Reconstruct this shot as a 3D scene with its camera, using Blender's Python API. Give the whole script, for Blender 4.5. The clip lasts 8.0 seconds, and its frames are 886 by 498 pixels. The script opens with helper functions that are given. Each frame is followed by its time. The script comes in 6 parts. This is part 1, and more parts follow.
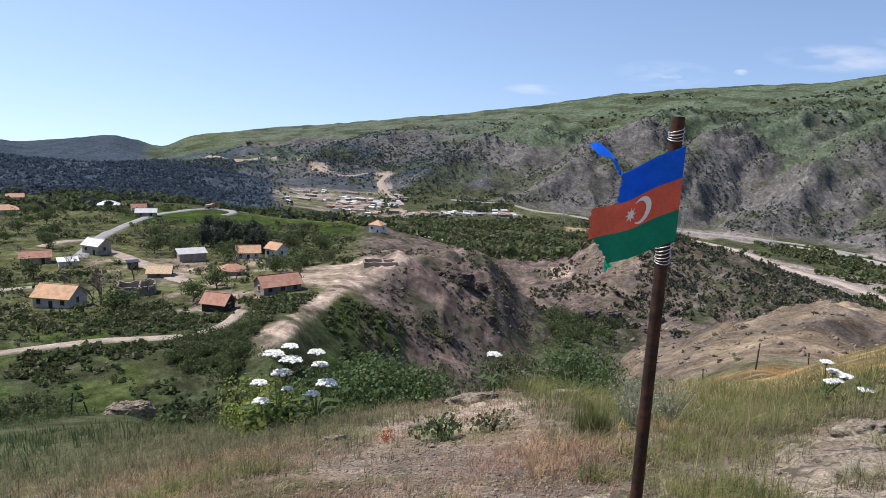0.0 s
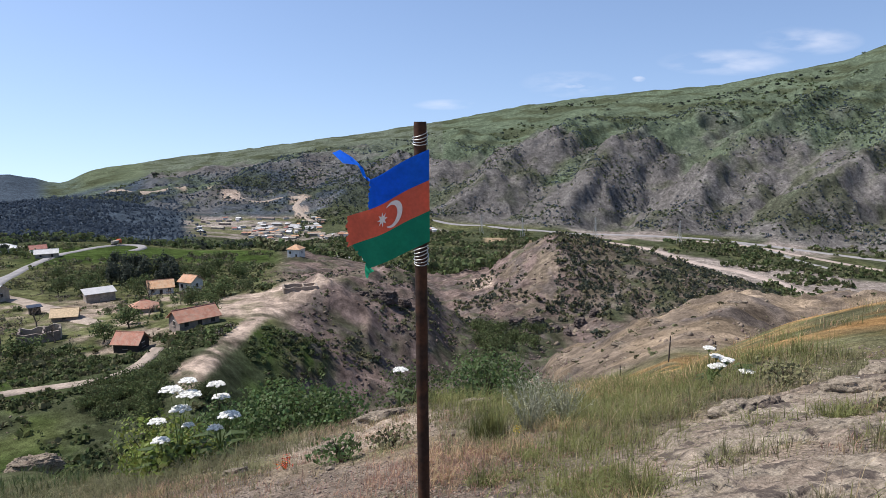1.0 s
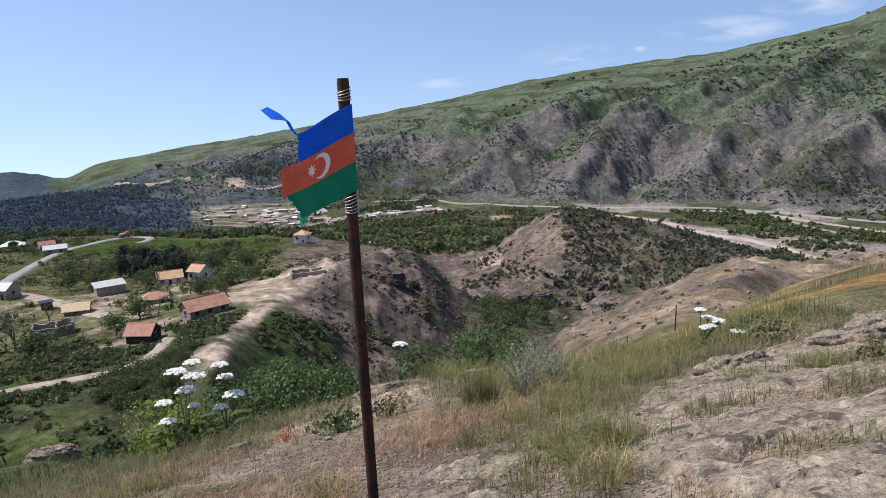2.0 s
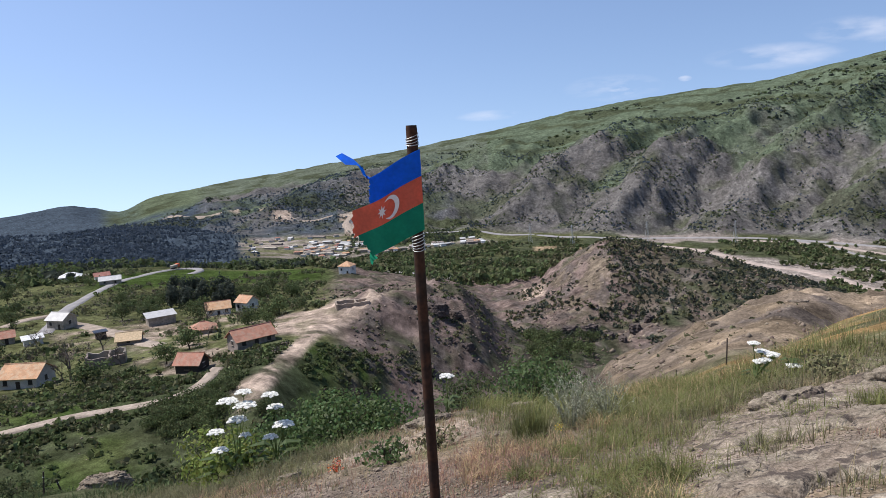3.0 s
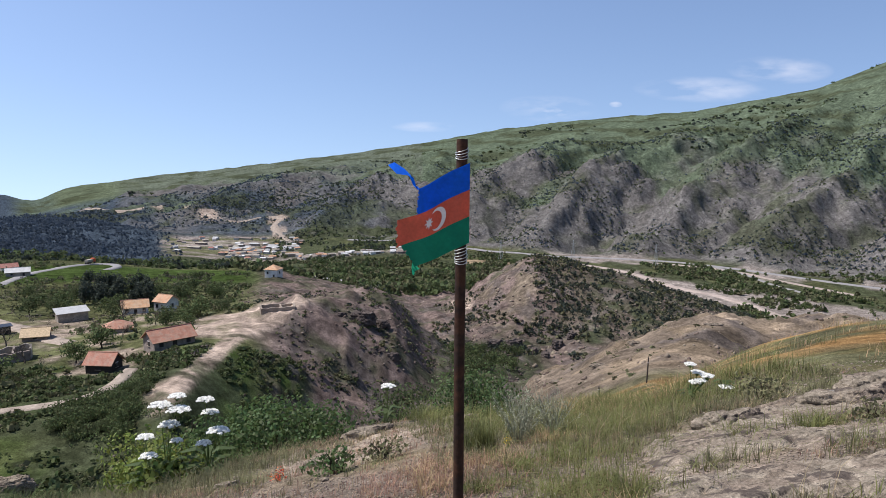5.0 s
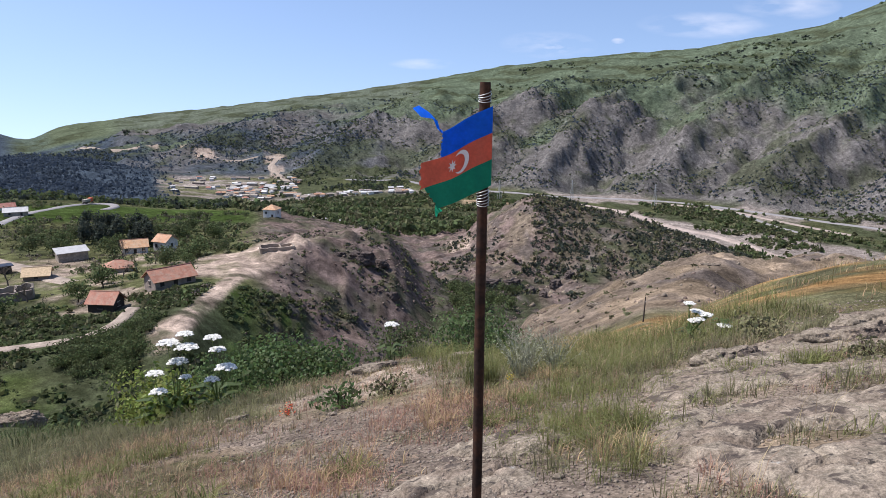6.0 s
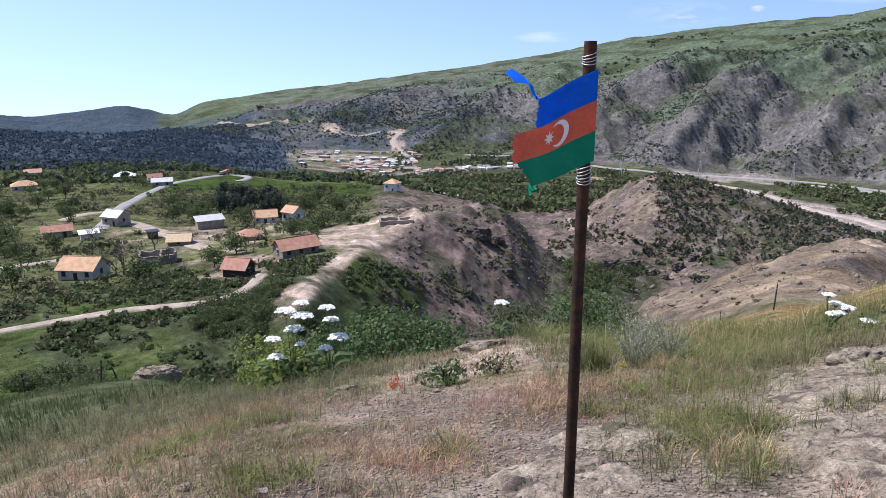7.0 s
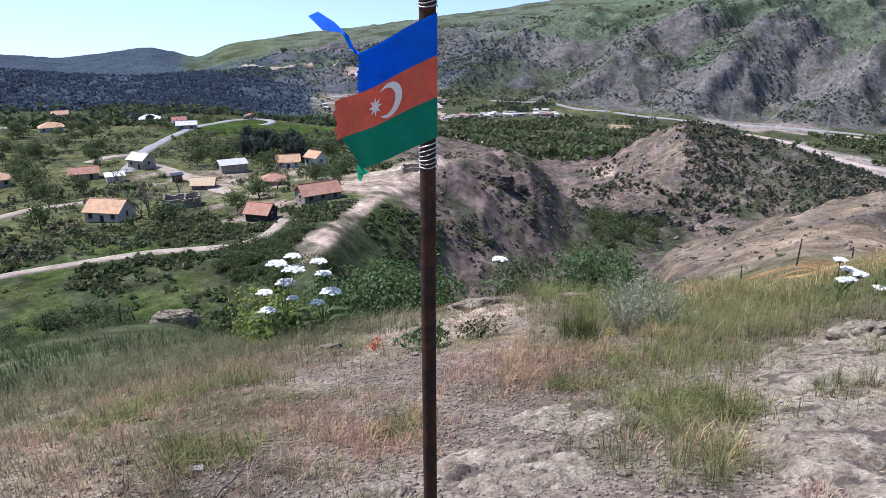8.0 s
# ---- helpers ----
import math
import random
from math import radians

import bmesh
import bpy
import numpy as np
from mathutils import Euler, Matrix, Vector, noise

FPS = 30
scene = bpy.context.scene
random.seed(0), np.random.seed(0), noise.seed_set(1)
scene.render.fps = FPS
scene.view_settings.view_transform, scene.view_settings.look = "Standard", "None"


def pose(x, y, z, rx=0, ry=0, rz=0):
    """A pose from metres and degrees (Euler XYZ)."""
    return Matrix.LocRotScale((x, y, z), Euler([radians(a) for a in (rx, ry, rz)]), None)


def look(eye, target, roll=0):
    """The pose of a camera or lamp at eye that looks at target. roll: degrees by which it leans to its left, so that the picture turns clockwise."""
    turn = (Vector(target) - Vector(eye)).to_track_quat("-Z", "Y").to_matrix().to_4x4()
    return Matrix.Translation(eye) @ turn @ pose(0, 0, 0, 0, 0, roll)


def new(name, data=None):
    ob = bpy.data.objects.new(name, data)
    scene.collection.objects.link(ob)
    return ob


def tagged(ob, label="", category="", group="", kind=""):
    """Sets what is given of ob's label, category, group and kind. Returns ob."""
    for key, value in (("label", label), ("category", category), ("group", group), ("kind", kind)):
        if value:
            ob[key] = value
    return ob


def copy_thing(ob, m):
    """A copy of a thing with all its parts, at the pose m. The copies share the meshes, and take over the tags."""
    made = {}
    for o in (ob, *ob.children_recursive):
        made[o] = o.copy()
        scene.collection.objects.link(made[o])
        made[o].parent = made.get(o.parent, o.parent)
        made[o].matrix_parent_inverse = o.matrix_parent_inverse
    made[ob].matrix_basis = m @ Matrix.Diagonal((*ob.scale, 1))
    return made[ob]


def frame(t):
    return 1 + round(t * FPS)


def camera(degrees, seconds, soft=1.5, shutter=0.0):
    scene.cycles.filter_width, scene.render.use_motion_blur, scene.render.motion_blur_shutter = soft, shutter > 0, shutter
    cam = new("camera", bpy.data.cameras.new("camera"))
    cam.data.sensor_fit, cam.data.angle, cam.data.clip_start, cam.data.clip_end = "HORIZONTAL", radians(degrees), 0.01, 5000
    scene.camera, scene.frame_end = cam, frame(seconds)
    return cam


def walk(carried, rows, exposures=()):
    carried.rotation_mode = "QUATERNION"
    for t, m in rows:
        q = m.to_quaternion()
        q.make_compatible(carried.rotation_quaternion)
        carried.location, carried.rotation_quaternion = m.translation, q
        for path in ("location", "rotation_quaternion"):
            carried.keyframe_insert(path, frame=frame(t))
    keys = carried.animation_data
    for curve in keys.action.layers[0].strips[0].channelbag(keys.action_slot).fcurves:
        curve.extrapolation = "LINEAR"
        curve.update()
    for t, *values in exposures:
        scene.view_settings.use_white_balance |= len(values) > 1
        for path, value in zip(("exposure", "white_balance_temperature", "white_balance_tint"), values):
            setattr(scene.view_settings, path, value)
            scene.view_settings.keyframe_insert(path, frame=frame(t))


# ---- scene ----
cam = camera(65.0, 8.0, soft=0.8)
PATH = [
    (0, (-0.387, 0.119, 1.639), (-0.405, 2.079, 1.245), 2.7),
    (0.5, (-0.203, 0.181, 1.665), (-0.001, 2.141, 1.325), -0.1),
    (1, (0.059, 0.075, 1.630), (0.265, 2.034, 1.288), -0.3),
    (1.5, (0.263, -0.065, 1.563), (0.514, 1.891, 1.227), -1.3),
    (1.7, (0.273, -0.085, 1.550), (0.457, 1.865, 1.144), -2.7),
    (2.8, (0.235, -0.205, 1.577), (0.421, 1.760, 1.253), -2.8),
    (3, (0.203, -0.211, 1.591), (0.269, 1.765, 1.287), -3.4),
    (3.5, (0.088, -0.240, 1.587), (-0.267, 1.704, 1.282), -2.9),
    (4, (0.021, -0.244, 1.597), (-0.475, 1.676, 1.332), -1.9),
    (4.5, (-0.043, -0.223, 1.576), (-0.075, 1.758, 1.293), -0.1),
    (4.7, (-0.096, -0.18, 1.588), (0.044, 1.796, 1.31), 0.3),
    (5.8, (-0.227, -0.234, 1.643), (0.121, 1.696, 1.253), 0.8),
    (6, (-0.243, -0.231, 1.627), (0.027, 1.699, 1.177), 0.5),
    (6.5, (-0.312, -0.19, 1.614), (-0.303, 1.751, 1.131), -0.8),
    (7, (-0.142, -0.01, 1.592), (-0.206, 1.921, 1.074), -0.2),
    (7.5, (0.263, 0.279, 1.594), (0.180, 2.182, 0.983), -0.3),
    (8, (0.336, 0.495, 1.589), (0.207, 2.377, 0.926), 0.1),
]
walk(cam, [(t, look(eye, target, roll)) for t, eye, target, roll in PATH],
     exposures=[(0, 0.18, 6350, 15), (4.5, 0.06, 6300, 15), (6.5, 0.29, 6150, 18), (8, 0.46, 5780, 18)])

# ---- light ----
SUN_FROM = Vector((-0.8, 0.22, 1.25)).normalized()
world = bpy.data.worlds.new("sky")
scene.world = world
world.use_nodes = True
wn = world.node_tree
sky = wn.nodes.new("ShaderNodeTexSky")
sky.sky_type, sky.sun_disc = "NISHITA", False
sky.sun_elevation = math.asin(SUN_FROM.z)
sky.sun_rotation = math.atan2(SUN_FROM.x, SUN_FROM.y)
sky.altitude, sky.air_density, sky.dust_density, sky.ozone_density = 900, 1.0, 1.1, 1.2
tc = wn.nodes.new("ShaderNodeTexCoord")
sep, com, up = wn.nodes.new("ShaderNodeSeparateXYZ"), wn.nodes.new("ShaderNodeCombineXYZ"), wn.nodes.new("ShaderNodeMapRange")
for k, v in ((1, -0.1), (2, 1.0), (3, 0.075), (4, 1.0)):
    up.inputs[k].default_value = v
wn.links.new(tc.outputs["Generated"], sep.inputs[0])
wn.links.new(sep.outputs[0], com.inputs[0])
wn.links.new(sep.outputs[1], com.inputs[1])
wn.links.new(sep.outputs[2], up.inputs[0])
wn.links.new(up.outputs[0], com.inputs[2])
wn.links.new(com.outputs[0], sky.inputs[0])
# thin fair-weather clouds low over the upland: (across, up, half width, half height, strength) on a plane ahead
stretch, puff, edge, blend = (wn.nodes.new("ShaderNode" + k) for k in ("Mapping", "TexNoise", "MapRange", "Mix"))
stretch.inputs["Scale"].default_value = (16.0, 16.0, 60.0)
puff.inputs["Detail"].default_value, puff.inputs["Scale"].default_value = 7, 1.0
edge.inputs[1].default_value, edge.inputs[2].default_value = 0.38, 0.62


def sky_math(op, a, b):
    n = wn.nodes.new("ShaderNodeMath")
    n.operation = op
    for k, v in enumerate((a, b)):
        if isinstance(v, (int, float)):
            n.inputs[k].default_value = v
        else:
            wn.links.new(v, n.inputs[k])
    return n.outputs[0]


across, above = sky_math("DIVIDE", sep.outputs[0], sep.outputs[1]), sky_math("DIVIDE", sep.outputs[2], sep.outputs[1])
total = None
for u0, v0, wu, wv, amount in ((0.302, 0.0575, 0.024, 0.008, 1.0), (0.29, 0.062, 0.075, 0.02, 0.28), (0.525, 0.093, 0.11, 0.02, 0.4), (0.65, 0.124, 0.09, 0.022, 0.4),
                               (0.392, 0.069, 0.011, 0.0045, 0.8), (0.109, 0.033, 0.05, 0.008, 0.3)):
    du, dv = sky_math("DIVIDE", sky_math("SUBTRACT", across, u0), wu), sky_math("DIVIDE", sky_math("SUBTRACT", above, v0), wv)
    near = sky_math("SUBTRACT", 1.0, sky_math("ADD", sky_math("MULTIPLY", du, du), sky_math("MULTIPLY", dv, dv)))
    near = sky_math("MULTIPLY", sky_math("MAXIMUM", near, 0.0), amount)
    total = near if total is None else sky_math("MAXIMUM", total, near)
blend.data_type = "RGBA"
blend.inputs[7].default_value = (6.2, 6.3, 6.6, 1)
wn.links.new(tc.outputs["Generated"], stretch.inputs[0])
wn.links.new(stretch.outputs[0], puff.inputs["Vector"])
wn.links.new(puff.outputs[0], edge.inputs[0])
wn.links.new(sky_math("MULTIPLY", edge.outputs[0], total), blend.inputs[0])
wn.links.new(sky.outputs[0], blend.inputs[6])
wn.links.new(blend.outputs[2], wn.nodes["Background"].inputs[0])
wn.nodes["Background"].inputs[1].default_value = 0.15
sun = new("sun", bpy.data.lights.new("sun", "SUN"))
sun.data.energy, sun.data.angle, sun.data.color = 5.0, radians(0.5), (1.0, 0.95, 0.87)
sun.matrix_world = look(SUN_FROM * 50, (0, 0, 0))


# ---- materials ----
def material(name, color, rough=0.9, metal=0.0, vary=0.25, scale=4.0, bump=0.3, depth=0.02, tint=None, attr="", fine=0.0,
             translucent=0.0, per="", space="Object", layers=(), pebbles=0.0, shine=0.25, blots=None):
    """A noise-varied surface: two scales of colour change and a relief. attr: a colour attribute to start from."""
    m = bpy.data.materials.new(name)
    m.use_nodes = True
    nt = m.node_tree
    N, L = nt.nodes, nt.links
    b = N["Principled BSDF"]
    b.inputs["Roughness"].default_value, b.inputs["Metallic"].default_value = rough, metal
    b.inputs["Specular IOR Level"].default_value = 0.0 if rough > 0.92 else shine
    tc = N.new("ShaderNodeTexCoord")
    if attr:
        base = N.new("ShaderNodeAttribute")
        base.attribute_name = attr
        base = base.outputs["Color"]
    else:
        base = N.new("ShaderNodeRGB")
        base.outputs[0].default_value = (*color, 1)
        base = base.outputs[0]
    last = base
    for k, (sc, am) in enumerate(layers or ((scale, vary), (scale * 7.3, vary * 0.7))):
        n = N.new("ShaderNodeTexNoise")
        n.inputs["Scale"].default_value, n.inputs["Detail"].default_value = sc, 6
        L.new(tc.outputs[space], n.inputs["Vector"])
        r = N.new("ShaderNodeMapRange")
        r.inputs[1].default_value, r.inputs[2].default_value = 0.3, 0.7
        r.inputs[3].default_value, r.inputs[4].default_value = 1 - am, 1 + am
        L.new(n.outputs[0], r.inputs[0])
        mx = N.new("ShaderNodeMix")
        mx.data_type, mx.blend_type = "RGBA", "MULTIPLY"
        mx.inputs[0].default_value = 1
        L.new(last, mx.inputs[6])
        L.new(r.outputs[0], mx.inputs[7])
        last = mx.outputs[2]
        if k == 0 and tint:
            t = N.new("ShaderNodeMix")
            t.data_type = "RGBA"
            t.inputs[7].default_value = (*tint, 1)
            rr = N.new("ShaderNodeMapRange")
            rr.inputs[1].default_value, rr.inputs[2].default_value = 0.45, 0.62
            rr.inputs[4].default_value = 0.75
            n2 = N.new("ShaderNodeTexNoise")
            n2.inputs["Scale"].default_value, n2.inputs["Detail"].default_value = scale * 1.9, 5
            L.new(tc.outputs[space], n2.inputs["Vector"])
            L.new(n2.outputs[0], rr.inputs[0])
            L.new(rr.outputs[0], t.inputs[0])
            L.new(last, t.inputs[6])
            last = t.outputs[2]
    if pebbles:
        vo = N.new("ShaderNodeTexVoronoi")
        vo.inputs["Scale"].default_value = pebbles
        L.new(tc.outputs[space], vo.inputs["Vector"])
        sepc = N.new("ShaderNodeSeparateColor")
        L.new(vo.outputs["Color"], sepc.inputs[0])
        r = N.new("ShaderNodeMapRange")
        r.inputs[3].default_value, r.inputs[4].default_value = 0.6, 1.4
        L.new(sepc.outputs[0], r.inputs[0])
        mx = N.new("ShaderNodeMix")
        mx.data_type, mx.blend_type = "RGBA", "MULTIPLY"
        mx.inputs[0].default_value = 1
        L.new(last, mx.inputs[6])
        L.new(r.outputs[0], mx.inputs[7])
        last = mx.outputs[2]
    if blots:
        for size, level, colour in blots:
            n = N.new("ShaderNodeTexNoise")
            n.inputs["Scale"].default_value, n.inputs["Detail"].default_value, n.inputs["Roughness"].default_value = size, 7, 0.65
            L.new(tc.outputs[space], n.inputs["Vector"])
            r = N.new("ShaderNodeMapRange")
            r.inputs[1].default_value, r.inputs[2].default_value, r.inputs[4].default_value = level, level + 0.05, 0.9
            L.new(n.outputs[0], r.inputs[0])
            mx = N.new("ShaderNodeMix")
            mx.data_type = "RGBA"
            mx.inputs[7].default_value = (*colour, 1)
            L.new(r.outputs[0], mx.inputs[0])
            L.new(last, mx.inputs[6])
            last = mx.outputs[2]
    if per:
        src = N.new("ShaderNodeObjectInfo" if per == "object" else "ShaderNodeNewGeometry")
        hsv = N.new("ShaderNodeHueSaturation")
        for k, (lo, hi) in {"Hue": (0.475, 0.525), "Value": (0.7, 1.3)}.items():
            r = N.new("ShaderNodeMapRange")
            r.inputs[3].default_value, r.inputs[4].default_value = lo, hi
            L.new(src.outputs["Random" if per == "object" else "Random Per Island"], r.inputs[0])
            L.new(r.outputs[0], hsv.inputs[k])
        L.new(last, hsv.inputs["Color"])
        last = hsv.outputs[0]
    L.new(last, b.inputs["Base Color"])
    if bump:
        n = N.new("ShaderNodeTexNoise")
        n.inputs["Scale"].default_value, n.inputs["Detail"].default_value = fine or scale * 5, 8
        L.new(tc.outputs[space], n.inputs["Vector"])
        bp = N.new("ShaderNodeBump")
        bp.inputs["Strength"].default_value, bp.inputs["Distance"].default_value = bump, depth
        L.new(n.outputs[0], bp.inputs["Height"])
        L.new(bp.outputs[0], b.inputs["Normal"])
    if translucent:
        tr = N.new("ShaderNodeBsdfTranslucent")
        L.new(last, tr.inputs[0])
        ms = N.new("ShaderNodeMixShader")
        ms.inputs[0].default_value = translucent
        L.new(b.outputs[0], ms.inputs[1])
        L.new(tr.outputs[0], ms.inputs[2])
        L.new(ms.outputs[0], N["Material Output"].inputs[0])
    return m


M_LAND = material("land", (1, 1, 1), 0.95, bump=0.7, depth=0.06, attr="cover", fine=7, pebbles=42,
                  layers=((0.012, 0.2), (0.09, 0.3), (0.21, 0.36), (0.55, 0.38), (3.1, 0.35), (17, 0.25)))
M_ROAD = material("packed_dirt_road", (0.31, 0.26, 0.21), 0.95, vary=0.3, scale=0.3, depth=0.05)
M_ASPHALT = material("grey_road", (0.25, 0.24, 0.23), 0.9, vary=0.15, scale=0.2, depth=0.02)
M_RUST = material("rusty_iron", (0.035, 0.022, 0.017), 0.75, 0.3, vary=0.45, scale=9, tint=(0.075, 0.035, 0.02), fine=120, depth=0.001)
M_WIRE = material("galvanised_wire", (0.62, 0.62, 0.6), 0.4, 0.7, vary=0.15, scale=30, bump=0)
M_BLUE = material("blue_cloth", (0.006, 0.15, 0.72), 0.7, vary=0.12, scale=14, fine=500, depth=0.0006, translucent=0.35)
M_RED = material("faded_red_cloth", (0.72, 0.17, 0.10), 0.75, vary=0.12, scale=14, fine=500, depth=0.0006, translucent=0.35)
M_GREEN = material("green_cloth", (0.008, 0.27, 0.16), 0.75, vary=0.12, scale=14, fine=500, depth=0.0006, translucent=0.35)
M_WHITE = material("white_print", (0.75, 0.72, 0.68), 0.8, vary=0.08, scale=20, bump=0)
M_PLASTER = material("whitewashed_plaster", (0.62, 0.60, 0.56), 0.9, vary=0.18, scale=0.7, depth=0.02, per="object")
M_STONEWALL = material("rough_stone_wall", (0.30, 0.26, 0.22), 0.95, vary=0.3, scale=0.9, depth=0.06, per="object")
M_TILE = material("weathered_terracotta", (0.41, 0.205, 0.135), 0.85, vary=0.22, scale=0.6, depth=0.03, tint=(0.40, 0.27, 0.195), per="object")
M_SHEET = material("light_sheet_roof", (0.5, 0.5, 0.48), 0.6, 0.1, vary=0.14, scale=0.5, per="object")
M_WOODRAW = material("new_timber", (0.55, 0.42, 0.26), 0.85, vary=0.2, scale=2)
M_DARK = material("dark_opening", (0.03, 0.03, 0.035), 0.3, vary=0.1, scale=2, bump=0)
M_POST = material("weathered_post", (0.05, 0.04, 0.035), 0.9, vary=0.3, scale=8)
M_ROCK = material("lichen_rock", (0.245, 0.208, 0.158), 0.95, bump=1.0, depth=0.035, tint=(0.19, 0.15, 0.115), fine=26, scale=1.4,
                  layers=((1.4, 0.22), (6, 0.3), (23, 0.35), (80, 0.3)), blots=((3.2, 0.55, (0.085, 0.07, 0.06)), (11.0, 0.59, (0.06, 0.052, 0.047)), (8.0, 0.66, (0.36, 0.345, 0.3))))
M_CRAG = material("dark_crag", (0.115, 0.095, 0.085), 0.95, bump=1.0, depth=0.4, tint=(0.06, 0.053, 0.05), fine=1.6, scale=0.35, layers=((0.35, 0.35), (1.6, 0.4), (6, 0.3)))
M_GRAVELBAR = material("river_gravel", (0.36, 0.30, 0.255), 0.95, vary=0.25, scale=0.06, depth=0.1)
M_BARK = material("bark", (0.085, 0.065, 0.05), 0.95, vary=0.3, scale=5)
M_LEAF = material("leaf", (0.102, 0.13, 0.054), 0.7, vary=0.25, scale=0.5, bump=0, per="island", translucent=0.3, shine=0.05)
M_LEAF_DARK = material("dark_leaf", (0.1, 0.122, 0.056), 0.7, vary=0.3, scale=0.4, bump=0, per="island", translucent=0.4, shine=0.05)
M_NEEDLE = material("conifer", (0.064, 0.076, 0.058), 0.8, vary=0.3, scale=0.4, bump=0, per="island", translucent=0.38, shine=0.05)
# distance haze is put into this bluer, lighter base colour of the far trees
M_HAZED_WOOD = material("haze_blue_conifer", (0.072, 0.095, 0.122), 0.8, vary=0.25, scale=0.05, bump=0, translucent=0.5, shine=0.05)
M_OLIVE = material("olive_scrub", (0.135, 0.135, 0.072), 0.8, vary=0.3, scale=0.4, bump=0, per="island", translucent=0.2, shine=0.05)
M_TWIG = material("bare_twigs", (0.17, 0.14, 0.115), 0.9, vary=0.3, scale=0.6, bump=0, per="island", shine=0.05)
M_DRYGRASS = material("dry_grass", (0.37, 0.285, 0.175), 0.8, vary=0.25, scale=0.8, bump=0, per="island", translucent=0.3, shine=0.05)
M_GRASS = material("green_grass", (0.168, 0.175, 0.066), 0.8, vary=0.25, scale=0.8, bump=0, per="island", translucent=0.3, shine=0.05)
M_SILVER = material("silver_foliage", (0.35, 0.355, 0.25), 0.85, vary=0.2, scale=3, bump=0, per="island", translucent=0.3, shine=0.05)
M_UMBEL = material("white_petals", (0.82, 0.82, 0.76), 0.8, vary=0.1, scale=20, bump=0, per="island", translucent=0.25)
M_STEM = material("green_stem", (0.12, 0.17, 0.05), 0.7, vary=0.2, scale=10, bump=0)
M_ORANGE = material("orange_blossom", (0.6, 0.12, 0.05), 0.7, vary=0.2, scale=10, bump=0, per="island")
M_YELLOW = material("yellow_blossom", (0.75, 0.5, 0.03), 0.7, vary=0.2, scale=10, bump=0, per="island")


# ---- mesh helpers ----
def part(name, bm, mat, parent=None, label="", smooth=False):
    me = bpy.data.meshes.new(name)
    bm.to_mesh(me)
    bm.free()
    return linked(name, me, mat, parent, label, smooth)


def linked(name, me, mat, parent=None, label="", smooth=False):
    me.materials.append(mat)
    if smooth:
        me.polygons.foreach_set("use_smooth", [True] * len(me.polygons))
    ob = new(name, me)
    if parent:
        ob.parent = parent
    if label:
        ob["label"] = label
    return ob


def raw(name, verts, faces):
    """A mesh from an array of corners and an array of equal-sided faces."""
    verts, faces = np.asarray(verts, dtype=np.float32), np.asarray(faces, dtype=np.int32)
    me = bpy.data.meshes.new(name)
    n, k = faces.shape
    me.vertices.add(len(verts))
    me.vertices.foreach_set("co", verts.ravel())
    me.loops.add(n * k)
    me.loops.foreach_set("vertex_index", faces.ravel())
    me.polygons.add(n)
    me.polygons.foreach_set("loop_start", np.arange(0, n * k, k, dtype=np.int32))
    me.update(calc_edges=True)
    return me


def box(bm, sx, sy, sz, at=(0, 0, 0), bevel=0.0):
    r = bmesh.ops.create_cube(bm, size=1, matrix=Matrix.Translation(at) @ Matrix.Diagonal((sx, sy, sz, 1)))
    if bevel:
        bmesh.ops.bevel(bm, geom=list({e for v in r["verts"] for e in v.link_edges}), offset=bevel, segments=1, affect="EDGES")


def tube(bm, points, radii, sides=8, cap=True):
    """A swept round bar through points."""
    points = [Vector(p) for p in points]
    rings = []
    for i, p in enumerate(points):
        d = (points[min(i + 1, len(points) - 1)] - points[max(i - 1, 0)]).normalized()
        a = d.orthogonal().normalized() if abs(d.z) > 0.95 else d.cross(Vector((0, 0, 1))).normalized()
        b = d.cross(a)
        r = radii[i] if hasattr(radii, "__len__") else radii
        rings.append([bm.verts.new(p + (a * math.cos(k * math.tau / sides) + b * math.sin(k * math.tau / sides)) * r) for k in range(sides)])
    for u, v in zip(rings, rings[1:]):
        for k in range(sides):
            bm.faces.new((u[k], u[(k + 1) % sides], v[(k + 1) % sides], v[k]))
    if cap:
        bm.faces.new(rings[0][::-1])
        bm.faces.new(rings[-1])


# ---- terrain ----
RNG = np.random.default_rng(7)
HASH = RNG.random((256, 256))


def value_noise(x, y):
    xi, yi = np.floor(x).astype(int), np.floor(y).astype(int)
    u, v = x - xi, y - yi
    u, v = u * u * u * (u * (6 * u - 15) + 10), v * v * v * (v * (6 * v - 15) + 10)
    h = lambda i, j: HASH[(xi + i) % 256, (yi + j) % 256]
    return (h(0, 0) * (1 - u) + h(1, 0) * u) * (1 - v) + (h(0, 1) * (1 - u) + h(1, 1) * u) * v


def fbm(x, y, length, octaves=4, gain=0.5, ridged=False):
    total, amp, norm = 0, 1.0, 0.0
    for k in range(octaves):
        n = value_noise(x / length + 17.3 * k, y / length + 9.1 * k)
        total = total + amp * ((1 - np.abs(2 * n - 1)) * 2 - 1 if ridged else 2 * n - 1)
        norm += amp
        amp *= gain
        length *= 0.5
    return total / norm


def bump_at(x, a, b, soft):
    """1 between a and b, falling to 0 over soft outside."""
    t = np.clip(np.minimum(x - (a - soft), (b + soft) - x) / soft, 0, 1)
    return t * t * (3 - 2 * t)


